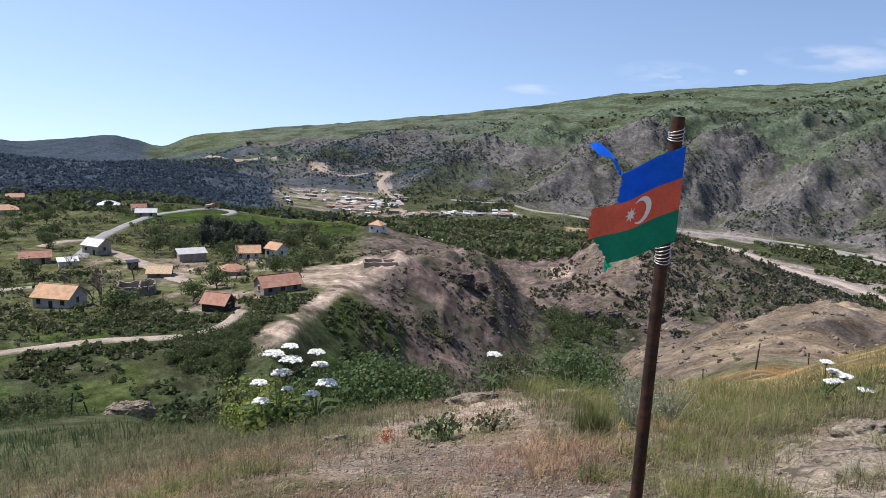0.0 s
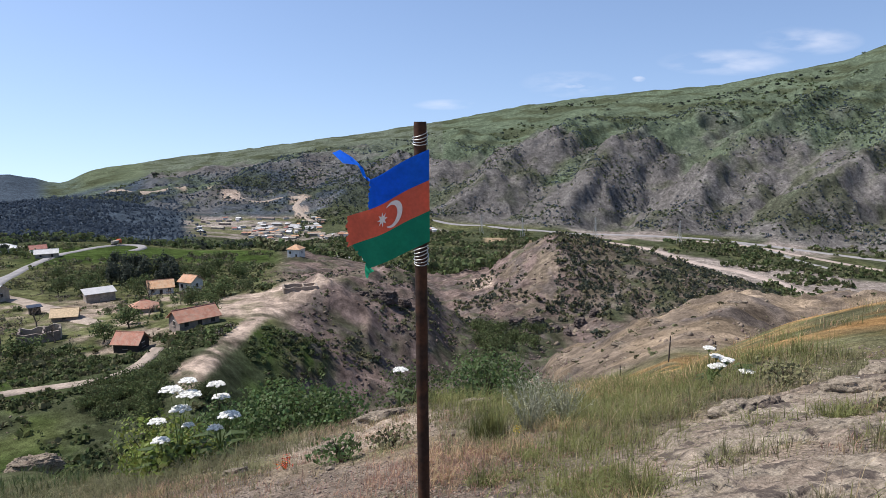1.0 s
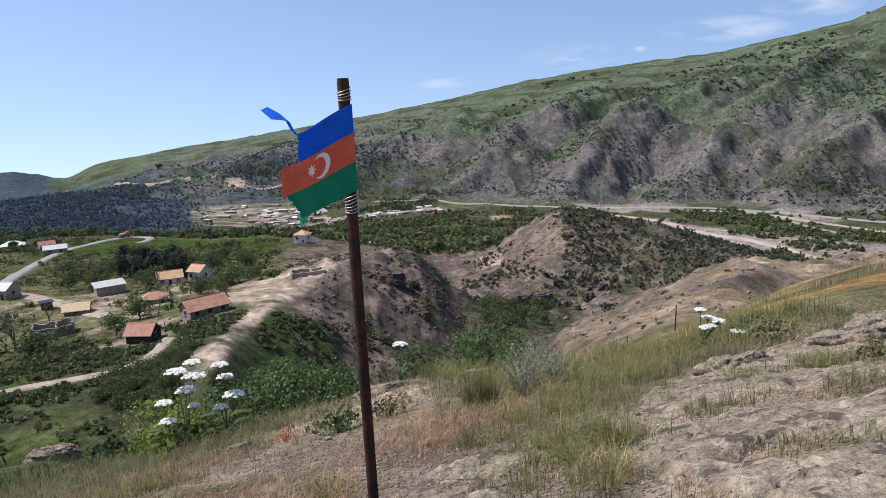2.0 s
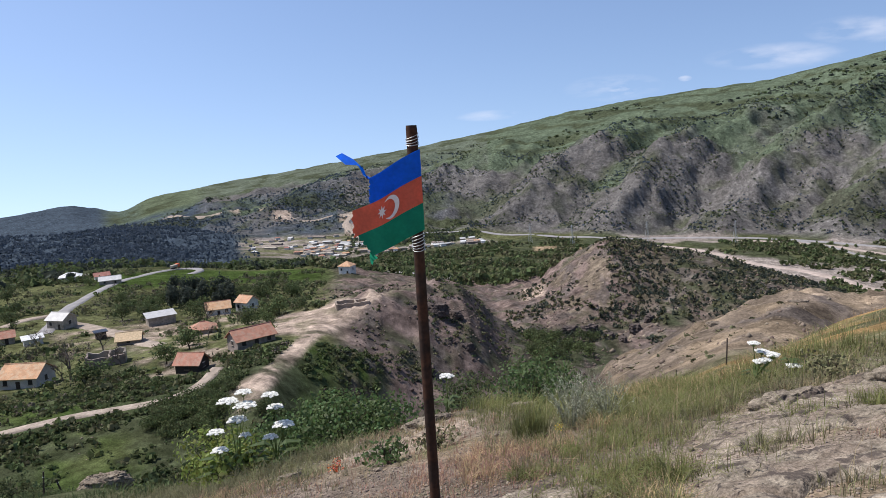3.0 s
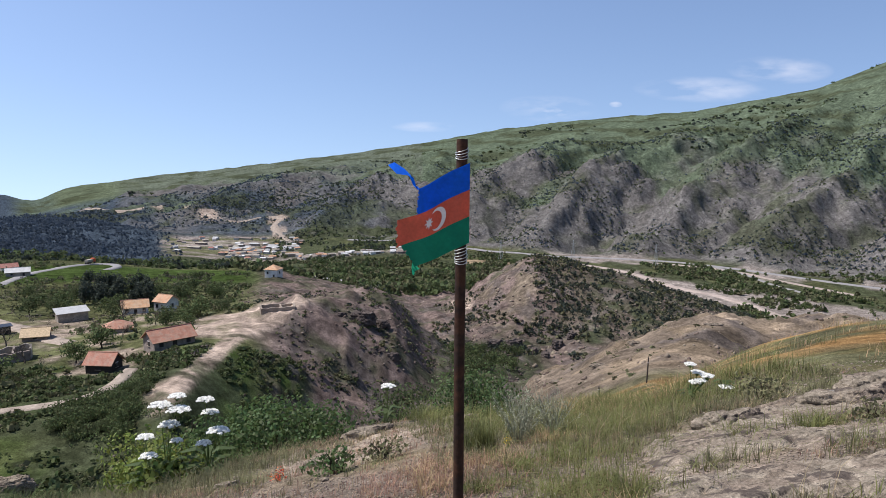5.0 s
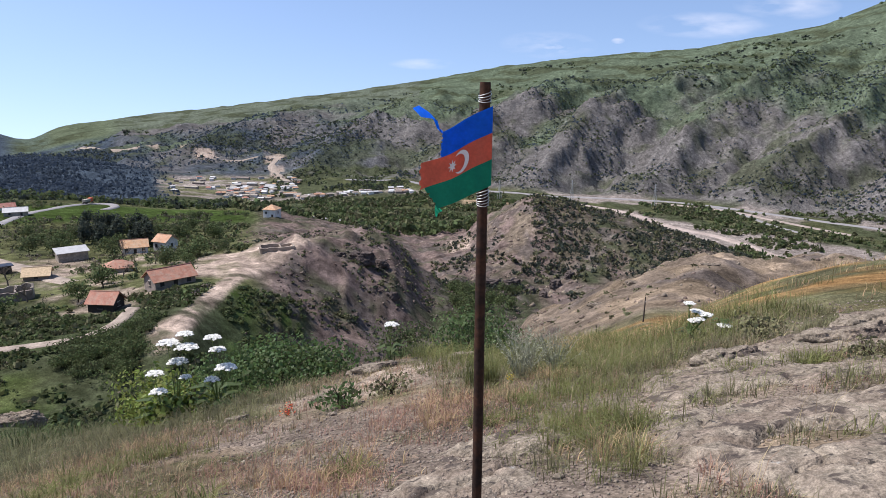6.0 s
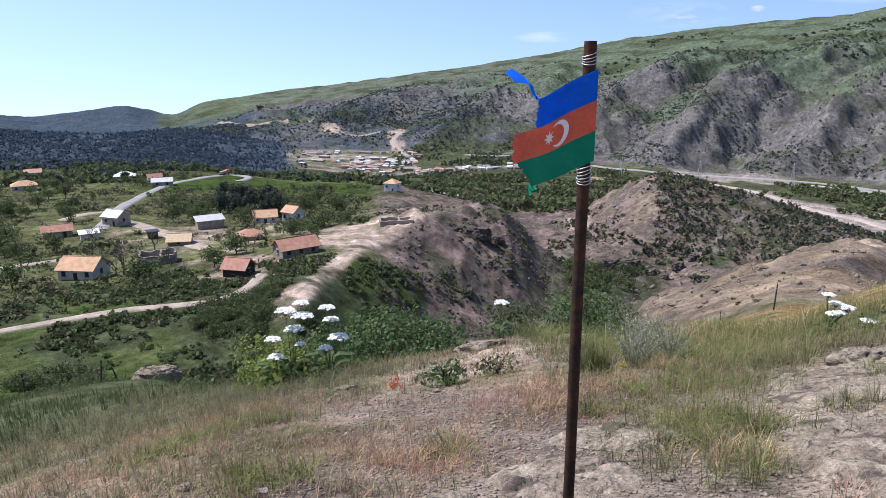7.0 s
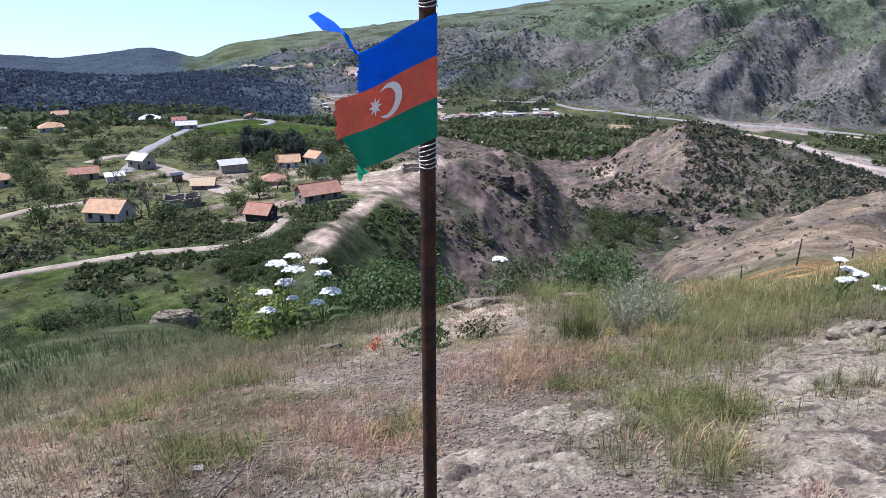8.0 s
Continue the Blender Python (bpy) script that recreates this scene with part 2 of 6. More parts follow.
# Break lines of the land, from the hilltop outwards: bearing in degrees (0 ahead, right positive), distance, height.
LIP = [(-60, 8, -3.0), (-36, 9, -3.15), (-25, 9.8, -3.45), (-14, 14, -5.0), (-2, 13.5, -4.4), (6, 16, -4.7), (15.6, 19, -5.7),
       (25, 26, -7.4), (33, 33, -7.0), (39, 36, -6.3), (55, 40, -5)]
SHOULDER = [(-60, 42, -16), (-40, 46, -18), (-33, 45, -17.6), (-26, 42, -16.7), (-14, 45, -24), (6, 45, -25), (15, 42, -17.5), (25, 46, -13.6),
            (33, 52, -15), (39, 56, -15), (55, 60, -15)]
SPUR = [(-60, 100, -47), (-40, 100, -47), (-26, 100, -46.5), (-18, 95, -48), (-12, 98, -54), (-4, 110, -66), (2, 115, -72), (7, 110, -70),
        (12, 92, -45), (15.6, 92, -30.5), (22.5, 105, -28.3), (29, 110, -24.7), (34, 115, -26.8), (39, 120, -26), (55, 120, -22)]
RIDGE = [(-60, 150, -47.5), (-30, 150, -48), (-18, 135, -46), (-14, 132, -43), (-10.5, 165, -45), (-5, 205, -46), (0, 235, -48),
         (2.8, 255, -51), (6, 250, -64.5), (8.9, 245, -74), (11, 245, -76), (16, 240, -78), (22, 230, -72), (29, 200, -60), (39, 200, -55),
         (55, 200, -50)]
BENCH = [(-60, 300, -50), (-46, 300, -53.5), (-38, 290, -55), (-30, 220, -52), (-20, 265, -56.5), (-14, 270, -57), (-7, 290, -60),
         (0, 300, -66), (6, 310, -85), (11, 300, -84), (16, 300, -82), (22, 300, -80), (34, 290, -85), (55, 290, -80)]
KNOB = [(-60, 420, -52), (-46, 420, -56), (-32, 430, -62), (-20, 440, -66), (-14, 440, -71.5), (-7, 430, -74), (0, 430, -86), (6, 430, -95),
        (9.6, 425, -91), (12, 410, -77), (15, 405, -62), (18, 400, -65.5), (24.6, 400, -76), (33.6, 400, -95), (39, 420, -110), (55, 440, -110)]
BEHIND = [(-60, 640, -52), (-46, 640, -58), (-36, 700, -88), (-23, 700, -97), (-14, 700, -112), (-7, 700, -118), (0, 680, -122),
          (12, 640, -125), (20, 620, -128), (33, 620, -135), (55, 650, -140)]
FLOOR = [(-60, 1000, -100), (-46, 1000, -112), (-36, 1000, -128), (-23, 1000, -135), (-14, 1020, -145), (-7, 1050, -162), (0, 1000, -152),
         (6, 950, -148), (27, 930, -146), (38, 850, -150), (55, 800, -150)]
FOOT = [(-60, 1400, -90), (-40, 1400, -95.5), (-31.7, 1400, -121), (-23, 1400, -127), (-17.5, 1370, -138), (-13.0, 1330, -158),
        (-5, 1300, -160), (1.8, 1190, -150), (15.7, 1030, -150), (26.6, 1020, -149), (38, 945, -150), (55, 900, -150)]
BROW = [(-60, 2000, -200), (-47, 2000, -190), (-30, 2000, -215), (-21, 2100, -175), (-17, 2100, -140), (-10, 1950, -100), (-4, 1780, -79),
        (6.7, 1630, -55), (15.8, 1480, -25.5), (24.4, 1470, -12.8), (35.6, 1440, 4), (55, 1400, 10)]
SKYLINE = [(-60, 3000, -125.0), (-46.8, 3000, -129.0), (-43.9, 3000, -164.0), (-41.5, 3000, -139.0), (-38.1, 3000, -162.0), (-32, 3000, -199.4), (-26, 3000, -163.3), (-22.4, 3200, -221.8),
           (-20.9, 3700, -187.9), (-15.4, 3500, -133.3), (-4.3, 3100, -49.2), (4.3, 2900, 12.5), (12.1, 2700, 75.8), (17.7, 2600, 102.3), (28.2, 2400, 131.5),
           (35.4, 2250, 172.0), (37.5, 2200, 199.7), (40.5, 2150, 240), (55, 2100, 300)]
LINES = [LIP, SHOULDER, SPUR, RIDGE, BENCH, KNOB, BEHIND, FLOOR, FOOT, BROW, SKYLINE]
FINE_AZ = np.arange(-75, 75.001, 0.1)


def smooth_line(line, column, sigma):
    a = np.array(line, dtype=float)
    v = np.interp(FINE_AZ, a[:, 0], a[:, column])
    k = np.exp(-0.5 * (np.arange(-40, 41) * 0.1 / sigma) ** 2)
    return np.convolve(np.pad(v, 40, mode="edge"), k / k.sum(), "valid")


KNOT_R = [smooth_line(l, 1, 0.9) for l in LINES]
KNOT_Z = [smooth_line(l, 2, 0.45 if l is SKYLINE else 0.6) for l in LINES]


def near_plane(x, y):
    return 0.116 * x - 0.2826 * y


def base_height(x, y):
    """The smooth land: a monotone curve through the break lines on each bearing."""
    x, y = np.asarray(x, float), np.asarray(y, float)
    r, az = np.hypot(x, y), np.degrees(np.arctan2(x, y))
    a = np.clip(az, -75, 75)
    ux, uy = np.sin(np.radians(az)), np.cos(np.radians(az))
    R = [np.zeros_like(r), np.full_like(r, 5.0)] + [np.interp(a, FINE_AZ, k) for k in KNOT_R] + [np.full_like(r, 4950.0)]
    zs = [np.interp(a, FINE_AZ, k) for k in KNOT_Z]
    Z = [np.zeros_like(r), near_plane(5 * ux, 5 * uy)] + zs + [zs[-1] - 260]
    R, Z = np.stack(R), np.stack(Z)
    h = np.diff(R, axis=0)
    s = np.diff(Z, axis=0) / h
    m = np.zeros_like(Z)
    same = s[1:] * s[:-1] > 0
    w1, w2 = 2 * h[1:] + h[:-1], h[1:] + 2 * h[:-1]
    m[1:-1] = np.where(same, (w1 + w2) / (w1 / np.where(same, s[:-1], 1) + w2 / np.where(same, s[1:], 1)), 0)
    m[0], m[-1] = s[0], s[-1]
    m[1] = s[0]
    z = np.zeros_like(r)
    for i in range(len(h)):
        t = np.clip((r - R[i]) / h[i], 0, 1)
        seg = (2 * t**3 - 3 * t**2 + 1) * Z[i] + (t**3 - 2 * t**2 + t) * h[i] * m[i] + (-2 * t**3 + 3 * t**2) * Z[i + 1] + (t**3 - t**2) * h[i] * m[i + 1]
        z = np.where(r >= R[i], seg, z)
    behind = bump_at(np.abs(az), 85, 400, 20)
    hill = np.maximum(near_plane(x, y), -0.12 * r) * np.where(r > 30, 30 / np.maximum(r, 30), 1) + 0.02 * np.maximum(r - 30, 0)
    return z * (1 - behind) + hill * behind


def height(x, y):
    """The land with its relief."""
    x, y = np.asarray(x, float), np.asarray(y, float)
    z = base_height(x, y)
    r, az = np.hypot(x, y), np.degrees(np.arctan2(x, y))
    z = z + 0.06 * fbm(x, y, 1.6, 4) * np.clip((60 - r) / 30, 0, 1) + 0.25 * fbm(x + 50, y, 6, 3) * np.clip((r - 5) / 10, 0, 1) * np.clip((90 - r) / 40, 0, 1)
    rough = bump_at(az, -4, 70, 9) * bump_at(r, 60, 480, 40)
    z = z + rough * (4.4 * fbm(x, y, 30, 5, 0.62, True) + 0.8 * fbm(x, y, 7, 3)) * np.clip((r - 50) / 60, 0, 1)
    soft = (1 - rough) * bump_at(r, 90, 700, 60)
    z = z + soft * (1.1 * fbm(x, y, 45, 4) + 0.35 * fbm(x, y, 9, 3))
    hills = bump_at(r, 700, 4000, 300) * (1 - bump_at(az, -14, 2, 3) * bump_at(r, 1050, 1290, 60))
    flat = bump_at(az, 0, 80, 3) * bump_at(r, 640, 1000, 40)
    z = z + hills * (1 - flat) * (9 * fbm(x, y, 160, 5, 0.5, True))
    # gullies and spurs of the valley wall
    foot, brow = np.interp(az, FINE_AZ, KNOT_R[8]), np.interp(az, FINE_AZ, KNOT_R[9])
    u = np.clip((r - foot) / (brow - foot), 0, 3)
    wall = np.clip(u / 0.25, 0, 1) * np.clip((2.0 - u) / 0.9, 0, 1) * bump_at(az, -16, 80, 4)
    tri = lambda t: 1 - np.abs(2 * (t - np.floor(t)) - 1)
    lean = az - 8.5 * np.minimum(u, 1.6) + 3.2 * fbm(x, y, 380, 5)
    big = tri((lean - 13.5) / 9.0 + 0.5)
    small = tri(lean / 2.7 + 0.7 * fbm(x, y, 190, 3))
    crisp = 0.45 + 0.55 * np.clip((az + 2) / 12, 0, 1)
    spurs = 50 * (big ** 1.25 - 0.45) + 11 * (small - 0.5) * (0.5 + u / 2)
    rocks = 25 * fbm(x + 90, y, 150, 6, 0.6, True) + 9 * crisp * fbm(x, y + 70, 38, 4, 0.65, True)
    z = z + wall * (crisp * spurs + rocks - 8)
    return z


def at(x, y, lift=0.0):
    return Vector((x, y, float(height(np.array([x]), np.array([y]))[0]) + lift))


def polar(az, r):
    return r * math.sin(radians(az)), r * math.cos(radians(az))


# the blue in the far woodland ground is distance haze, painted into its colour
COLORS = dict(lush=(0.043, 0.065, 0.019), grass=(0.088, 0.093, 0.043), scrub=(0.052, 0.06, 0.033), dry=(0.25, 0.19, 0.12), orange=(0.33, 0.19, 0.08),
              scree=(0.138, 0.105, 0.09), pale=(0.32, 0.255, 0.2), gravel=(0.2, 0.162, 0.126), hazed_forest=(0.05, 0.066, 0.082),
              wall=(0.118, 0.112, 0.104), plateau=(0.088, 0.112, 0.072), river=(0.235, 0.203, 0.175), tan=(0.152, 0.121, 0.09), ledge=(0.10, 0.085, 0.075))


def cover(x, y, z, slope):
    """The colour of the ground by what grows or lies there; the far woodland also carries painted haze."""
    r, az = np.hypot(x, y), np.degrees(np.arctan2(x, y))
    c = np.empty(x.shape + (3,))
    c[:] = COLORS["grass"]

    def lay(name, w):
        w = np.clip(w, 0, 1)[..., None]
        c[:] = c * (1 - w) + np.array(COLORS[name]) * w
    n1, n2, n3 = fbm(x, y, 30, 4), fbm(x + 400, y, 9, 4), fbm(x, y + 900, 120, 4)
    near = np.clip((75 - r) / 30, 0, 1)
    # hilltop
    nn = fbm(x + 31, y + 7, 2.2, 5)
    lay("gravel", near)
    lay("dry", near * np.clip(0.1 + 2.0 * nn, 0, 0.6))
    lay("grass", near * bump_at(r, 12, 80, 5) * 0.8)
    lay("grass", near * np.clip(bump_at(r, 11, 60, 6) * (0.8 + nn) + (fbm(x, y, 1.2, 4) - 0.25) * 2, 0, 0.9))
    lay("orange", near * bump_at(az, 20, 60, 6) * bump_at(r, 15, 52, 4) * np.clip(0.55 + 1.2 * nn, 0, 0.8))
    lay("pale", near * bump_at(az, -6, 8, 3) * bump_at(r, 9.5, 12.5, 1.2) * np.clip(0.5 + 2 * nn, 0, 0.8))
    lay("scrub", near * bump_at(az, -90, -4, 3) * bump_at(r, 15, 80, 4) * 0.75)
    # tan spur, brown ridge and its gully, wooded knob
    mid = bump_at(r, 66, 560, 12)
    rocky = bump_at(az, -9, 70, 3) * mid
    lay("scree", rocky)
    lay("tan", rocky * bump_at(az, 13, 80, 2) * np.clip((185 - r) / 40, 0, 1))
    lay("scrub", rocky * np.clip(0.15 + 2.2 * n2 - slope * 0.5, 0, 0.8) * (1 - bump_at(az, 13, 80, 2) * np.clip((185 - r) / 40, 0, 1)))
    lay("scrub", rocky * bump_at(az, 8, 15, 2) * bump_at(r, 205, 290, 25) * 0.9)
    lay("lush", bump_at(az, -13, -5, 2.5) * bump_at(r, 105, 165, 15) * np.clip(0.7 + n2, 0, 1) * (r < np.interp(az, FINE_AZ, KNOT_R[3]) - 6))
    lay("scrub", bump_at(az, 18, 46, 2) * bump_at(r, 300, 540, 20) * np.clip(0.7 + n2, 0, 0.85))
    lay("tan", bump_at(az, 11, 19, 2) * bump_at(r, 330, 410, 30) * np.clip(0.3 + 2 * n2, 0, 0.8))
    lay("ledge", rocky * np.clip(4 * fbm(x + 70, y, 16, 4, 0.6, True) - 1.3, 0, 0.8) * np.clip((r - 62) / 10, 0, 1))
    lay("dry", rocky * bump_at(az, 13, 80, 2) * np.clip((185 - r) / 40, 0, 1) * np.clip(2.5 * fbm(x, y + 60, 6, 4), 0, 0.4))
    # fields and village bench
    bench = bump_at(az, -90, -9, 3) * bump_at(r, 70, 600, 15)
    lay("grass", bench)
    lay("lush", bench * bump_at(r, 85, 165, 20) * np.clip(0.55 + 1.5 * n1, 0, 1))
    lay("scrub", bench * np.clip(0.1 + 2.0 * n2 + n1, 0, 0.75))
    lay("scrub", bench * bump_at(az, -22, -12, 2) * bump_at(r, 60, 150, 10) * 0.8)
    lay("lush", bench * bump_at(az, -24, -7, 3) * bump_at(r, 380, 450, 20))
    ridge_r = np.interp(az, FINE_AZ, KNOT_R[3])
    lay("pale", bump_at(az, -15.5, -3.5, 1.2) * bump_at(r - ridge_r, -4, 6, 4))
    lay("pale", bump_at(az, -12, -7, 1.5) * bump_at(r, 175, 222, 8) * np.clip(0.7 + 2 * n2, 0, 1))
    lay("pale", bump_at(az, -27, -16.5, 2) * bump_at(r, 225, 258, 8) * np.clip(0.5 + 2 * n2, 0, 0.9))
    lay("pale", bump_at(az, -22, -12, 2) * bump_at(r, 168, 216, 8) * np.clip(0.1 + 2.4 * n2, 0, 0.8))
    lay("scrub", bench * bump_at(r, 80, 175, 10) * np.clip(3.0 * fbm(x + 11, y, 5, 4) - 0.1, 0, 0.8))
    lay("pale", bump_at(az, 8.7, 10.0, 0.5) * bump_at(r, 380, 424, 6))
    # woods, valley floor, town
    lay("scrub", bump_at(r, 560, 1010, 40) * bump_at(az, -90, 12, 4))
    lay("hazed_forest", bump_at(r, 780, 2300, 120) * bump_at(az, -90, -15, 1.5))
    lay("hazed_forest", bump_at(r, 2300, 4000, 100) * bump_at(az, -90, -22, 1.0))
    floor_r = np.interp(az, FINE_AZ, KNOT_R[8])
    flat = bump_at(az, -3, 80, 2) * bump_at(r, 600, 1040, 30)
    lay("scrub", flat * 0.9)
    lay("grass", flat * np.clip(3 * n1, 0, 0.7))
    lay("river", flat * bump_at(az, 16, 70, 6) * np.clip(np.cos((r - 700 - 4 * (38 - az)) / 52 + 2 * n3) * 2.2 - 0.25 + 2 * n1, 0, 0.95))
    town_lots = np.clip(0.55 + 1.5 * fbm(x, y, 40, 3) + 0.5 * np.sin(r / 9 + 3 * n1), 0.1, 1)
    lay("river", bump_at(az, -14.2, -4.4, 0.7) * bump_at(r, 1040, 1325, 25) * town_lots)
    lay("river", bump_at(az, -4.4, 6, 1.0) * bump_at(r, 1015, 1060, 14) * town_lots)
    lay("dry", bump_at(az, 9.8, 13.2, 0.6) * bump_at(r, 905, 945, 12))
    # valley wall and plateau
    brow_r = np.interp(az, FINE_AZ, KNOT_R[9])
    high = bump_at(az, -23, 80, 1.5)
    lay("wall", high * np.clip((r - floor_r) / 30, 0, 1) * bump_at(az, -16, 80, 2))
    lay("hazed_forest", bump_at(az, -24, -3, 9) * bump_at(r, 1350, 2050, 50) * np.clip(0.75 + 1.5 * n3, 0, 0.9))
    lay("scrub", bump_at(az, -4.5, 3, 1.5) * bump_at(r, 1060, 1330, 20) * np.clip(0.8 + n1, 0, 0.95))
    up = np.clip((r - floor_r) / (brow_r - floor_r), 0, 2)
    lay("scrub", high * bump_at(up, 0.15, 1.3, 0.15) * np.clip(0.3 + 1.8 * n3 + 1.5 * n1 - 0.3 * slope, 0, 0.75))
    lay("plateau", high * np.clip((up - 0.72 + 0.8 * n3) * 2.6, 0, 1) * np.where(az < 6, 0.75, 1))
    for a0, a1, r0, r1 in ((-11.5, -10.4, 1475, 1545), (-6.3, -5.0, 1435, 1490), (-19.7, -19.0, 1990, 2050), (-14.9, -14.4, 1745, 1775), (-12.9, -11.6, 1640, 1720), (-5.9, -5.1, 1300, 1370)):
        lay("pale", bump_at(az, a0, a1, 0.25) * bump_at(r, r0, r1, 14) * np.clip(0.75 + 2 * n1, 0, 1))
    lay("scrub", high * np.clip((up - 1.0) * 4, 0, 1) * np.clip(np.sin((z + 0.02 * x) / 5 + 6 * n3) * 1.4 + 3.0 * n3 - 0.35, 0, 0.8))
    return c


def ground():
    fine = np.arange(-57, 49.001, 0.22)
    coarse = np.arange(49 + 4, 303 - 2, 4.0)
    az = np.radians(np.concatenate((fine, coarse)))
    r = [0.005, 0.15, 0.3, 0.45, 0.6]
    while r[-1] < 4900:
        r.append(r[-1] * (1.02 if r[-1] < 40 else 1.0115 if r[-1] < 480 else 1.018 if r[-1] < 900 else 1.0058 if r[-1] < 2300 else 1.02))
    r = np.array(r)
    A, R = np.meshgrid(az, r)
    X, Y = R * np.sin(A), R * np.cos(A)
    Z = height(X, Y)
    na, nr = len(az), len(r)
    dr = np.gradient(Z, axis=0) / np.gradient(R, axis=0)
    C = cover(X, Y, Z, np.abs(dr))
    i, j = np.meshgrid(np.arange(nr - 1), np.arange(na), indexing="ij")
    jn = (j + 1) % na
    quads = np.stack((i * na + j, (i + 1) * na + j, (i + 1) * na + jn, i * na + jn), -1).reshape(-1, 4)
    me = raw("ground", np.stack((X, Y, Z), -1).reshape(-1, 3), quads[:, ::-1])
    at_ = me.attributes.new("cover", "FLOAT_COLOR", "POINT")
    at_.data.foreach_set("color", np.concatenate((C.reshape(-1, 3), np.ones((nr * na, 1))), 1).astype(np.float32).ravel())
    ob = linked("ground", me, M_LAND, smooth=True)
    tagged(ob, "stony hillside falling to green fields and a wide valley", "ground", kind="structure")


ground()


# ---- roads ----
def spline(points, step=2.0):
    """Points along a smooth line through the given ones."""
    p = [np.array(q, float) for q in points]
    p = [2 * p[0] - p[1]] + p + [2 * p[-1] - p[-2]]
    out = []
    for a, b, c, d in zip(p, p[1:], p[2:], p[3:]):
        n = max(2, int(np.linalg.norm(c - b) / step))
        for k in range(n):
            t = k / n
            out.append(0.5 * (2 * b + (c - a) * t + (2 * a - 5 * b + 4 * c - d) * t * t + (3 * b - a - 3 * c + d) * t**3))
    return np.array(out + [p[-2]])


def road(points, width, mat, label, step=2.0, lift=0.2, bank=(0.62, 0.9)):
    c = spline(points, step)
    d = np.gradient(c, axis=0)
    d /= np.linalg.norm(d, axis=1)[:, None]
    side = np.stack((d[:, 1], -d[:, 0]), 1)
    wob = 1 + 0.18 * fbm(c[:, 0], c[:, 1], 9, 3)
    rows = []
    for s, drop in ((-bank[0], -bank[1]), (-0.5, 0), (-0.2, 0.05), (0, 0.0), (0.2, 0.05), (0.5, 0), (bank[0], -bank[1])):
        q = c + side * (s * width * wob)[:, None]
        rows.append((q, drop))
    z = np.max([height(q[:, 0], q[:, 1]) for q, _ in rows[1:-1]], axis=0)
    z = np.convolve(np.pad(z, 3, mode="edge"), np.ones(7) / 7, "valid") + lift
    v = np.stack([np.column_stack((q, z + drop)) for q, drop in rows], 1)
    n, k = v.shape[:2]
    i, j = np.meshgrid(np.arange(n - 1), np.arange(k - 1), indexing="ij")
    f = np.stack((i * k + j, i * k + j + 1, (i + 1) * k + j + 1, (i + 1) * k + j), -1).reshape(-1, 4)
    ob = linked("road", raw("road", v.reshape(-1, 3), f[:, ::-1]), mat, smooth=True)
    return tagged(ob, label, "road", kind="structure")


road([(-175, 52), (-150, 74), (-135, 85), (-114, 101), (-90, 120), (-70, 131), (-53, 134.5), (-48, 142), (-47, 153)], 2.7, M_ROAD,
     "pale dirt track across the green field")
road([(-200, 138), (-175, 143), (-157, 145), (-136, 148), (-127, 159), (-121, 173), (-112, 184)], 3.4, M_ROAD, "pale dirt track up to the village")
road([(-76, 196), (-88, 208), (-100, 224), (-117, 242), (-130, 254), (-143, 274)], 5.0, M_ROAD, "dirt lane between the village houses")
road([(-128, 232), (-143, 274), (-152, 310), (-160, 345), (-164, 380), (-161, 414), (-154, 438), (-144, 442), (-137, 430), (-138, 414)], 4.6,
     M_ASPHALT, "pale grey road winding out of the village")
road([(-152, 250), (-150, 262), (-143, 274)], 4.5, M_ROAD, "short dirt lane")
road([(-262, 352), (-240, 388), (-222, 420), (-205, 436)], 5.0, M_ASPHALT, "grey road over a green rise")
road([(12, 452), (22, 480), (25, 520), (12, 556), (-18, 590), (-60, 640)], 5.0, M_ASPHALT, "pale road curving through the valley trees")
road([polar(a, float(np.interp(a, FINE_AZ, KNOT_R[8])) - 18) for a in range(0, 49, 4)], 9.0, M_ASPHALT, "grey valley highway at the foot of the mountain",
     8.0, 0.6)
road([polar(a, r) for a, r in ((-11.2, 1545), (-10.5, 1490), (-9.4, 1473), (-7.7, 1471), (-6.1, 1474), (-5.0, 1450))], 7.0, M_ROAD,
     "pale bench road cut into the far slope", 8.0, 0.3, (1.3, 7.0))
road([polar(a, r) for a, r in ((-5.3, 1440), (-5.8, 1390), (-5.4, 1320), (-4.6, 1240))], 9.0, M_ROAD, "pale track climbing from the town", 8.0, 0.3, (1.2, 5.0))
road([polar(a, r) for a, r in ((-19.4, 2020), (-18.4, 1880), (-17.3, 1800), (-15.8, 1778), (-14.7, 1756))], 7.0, M_ROAD, "pale road high on the far slope", 8.0, 0.3, (1.3, 7.0))
road([polar(a, r) for a, r in ((18.5, 930), (21.3, 890), (23.3, 850), (26.6, 762), (29.7, 735), (31.9, 700), (34.5, 650), (40, 600))], 10.0, M_GRAVELBAR, "pale gravel bed of the shallow river", 6.0, 0.4)
road([polar(a, r) for a, r in ((24.0, 972), (27.5, 965), (31, 945), (34, 905), (39, 860))], 8.0, M_GRAVELBAR, "pale gravel side channel of the river", 6.0, 0.4)
road([polar(a, r) for a, r in ((29.0, 985), (31.5, 930), (33.5, 870), (36, 830))], 5.0, M_ASPHALT, "pale road crossing the valley flats", 6.0, 0.5)


# ---- flag pole and flag ----
POLE = Vector((0.2, 2.0, 0))
POLE_R = 0.0175


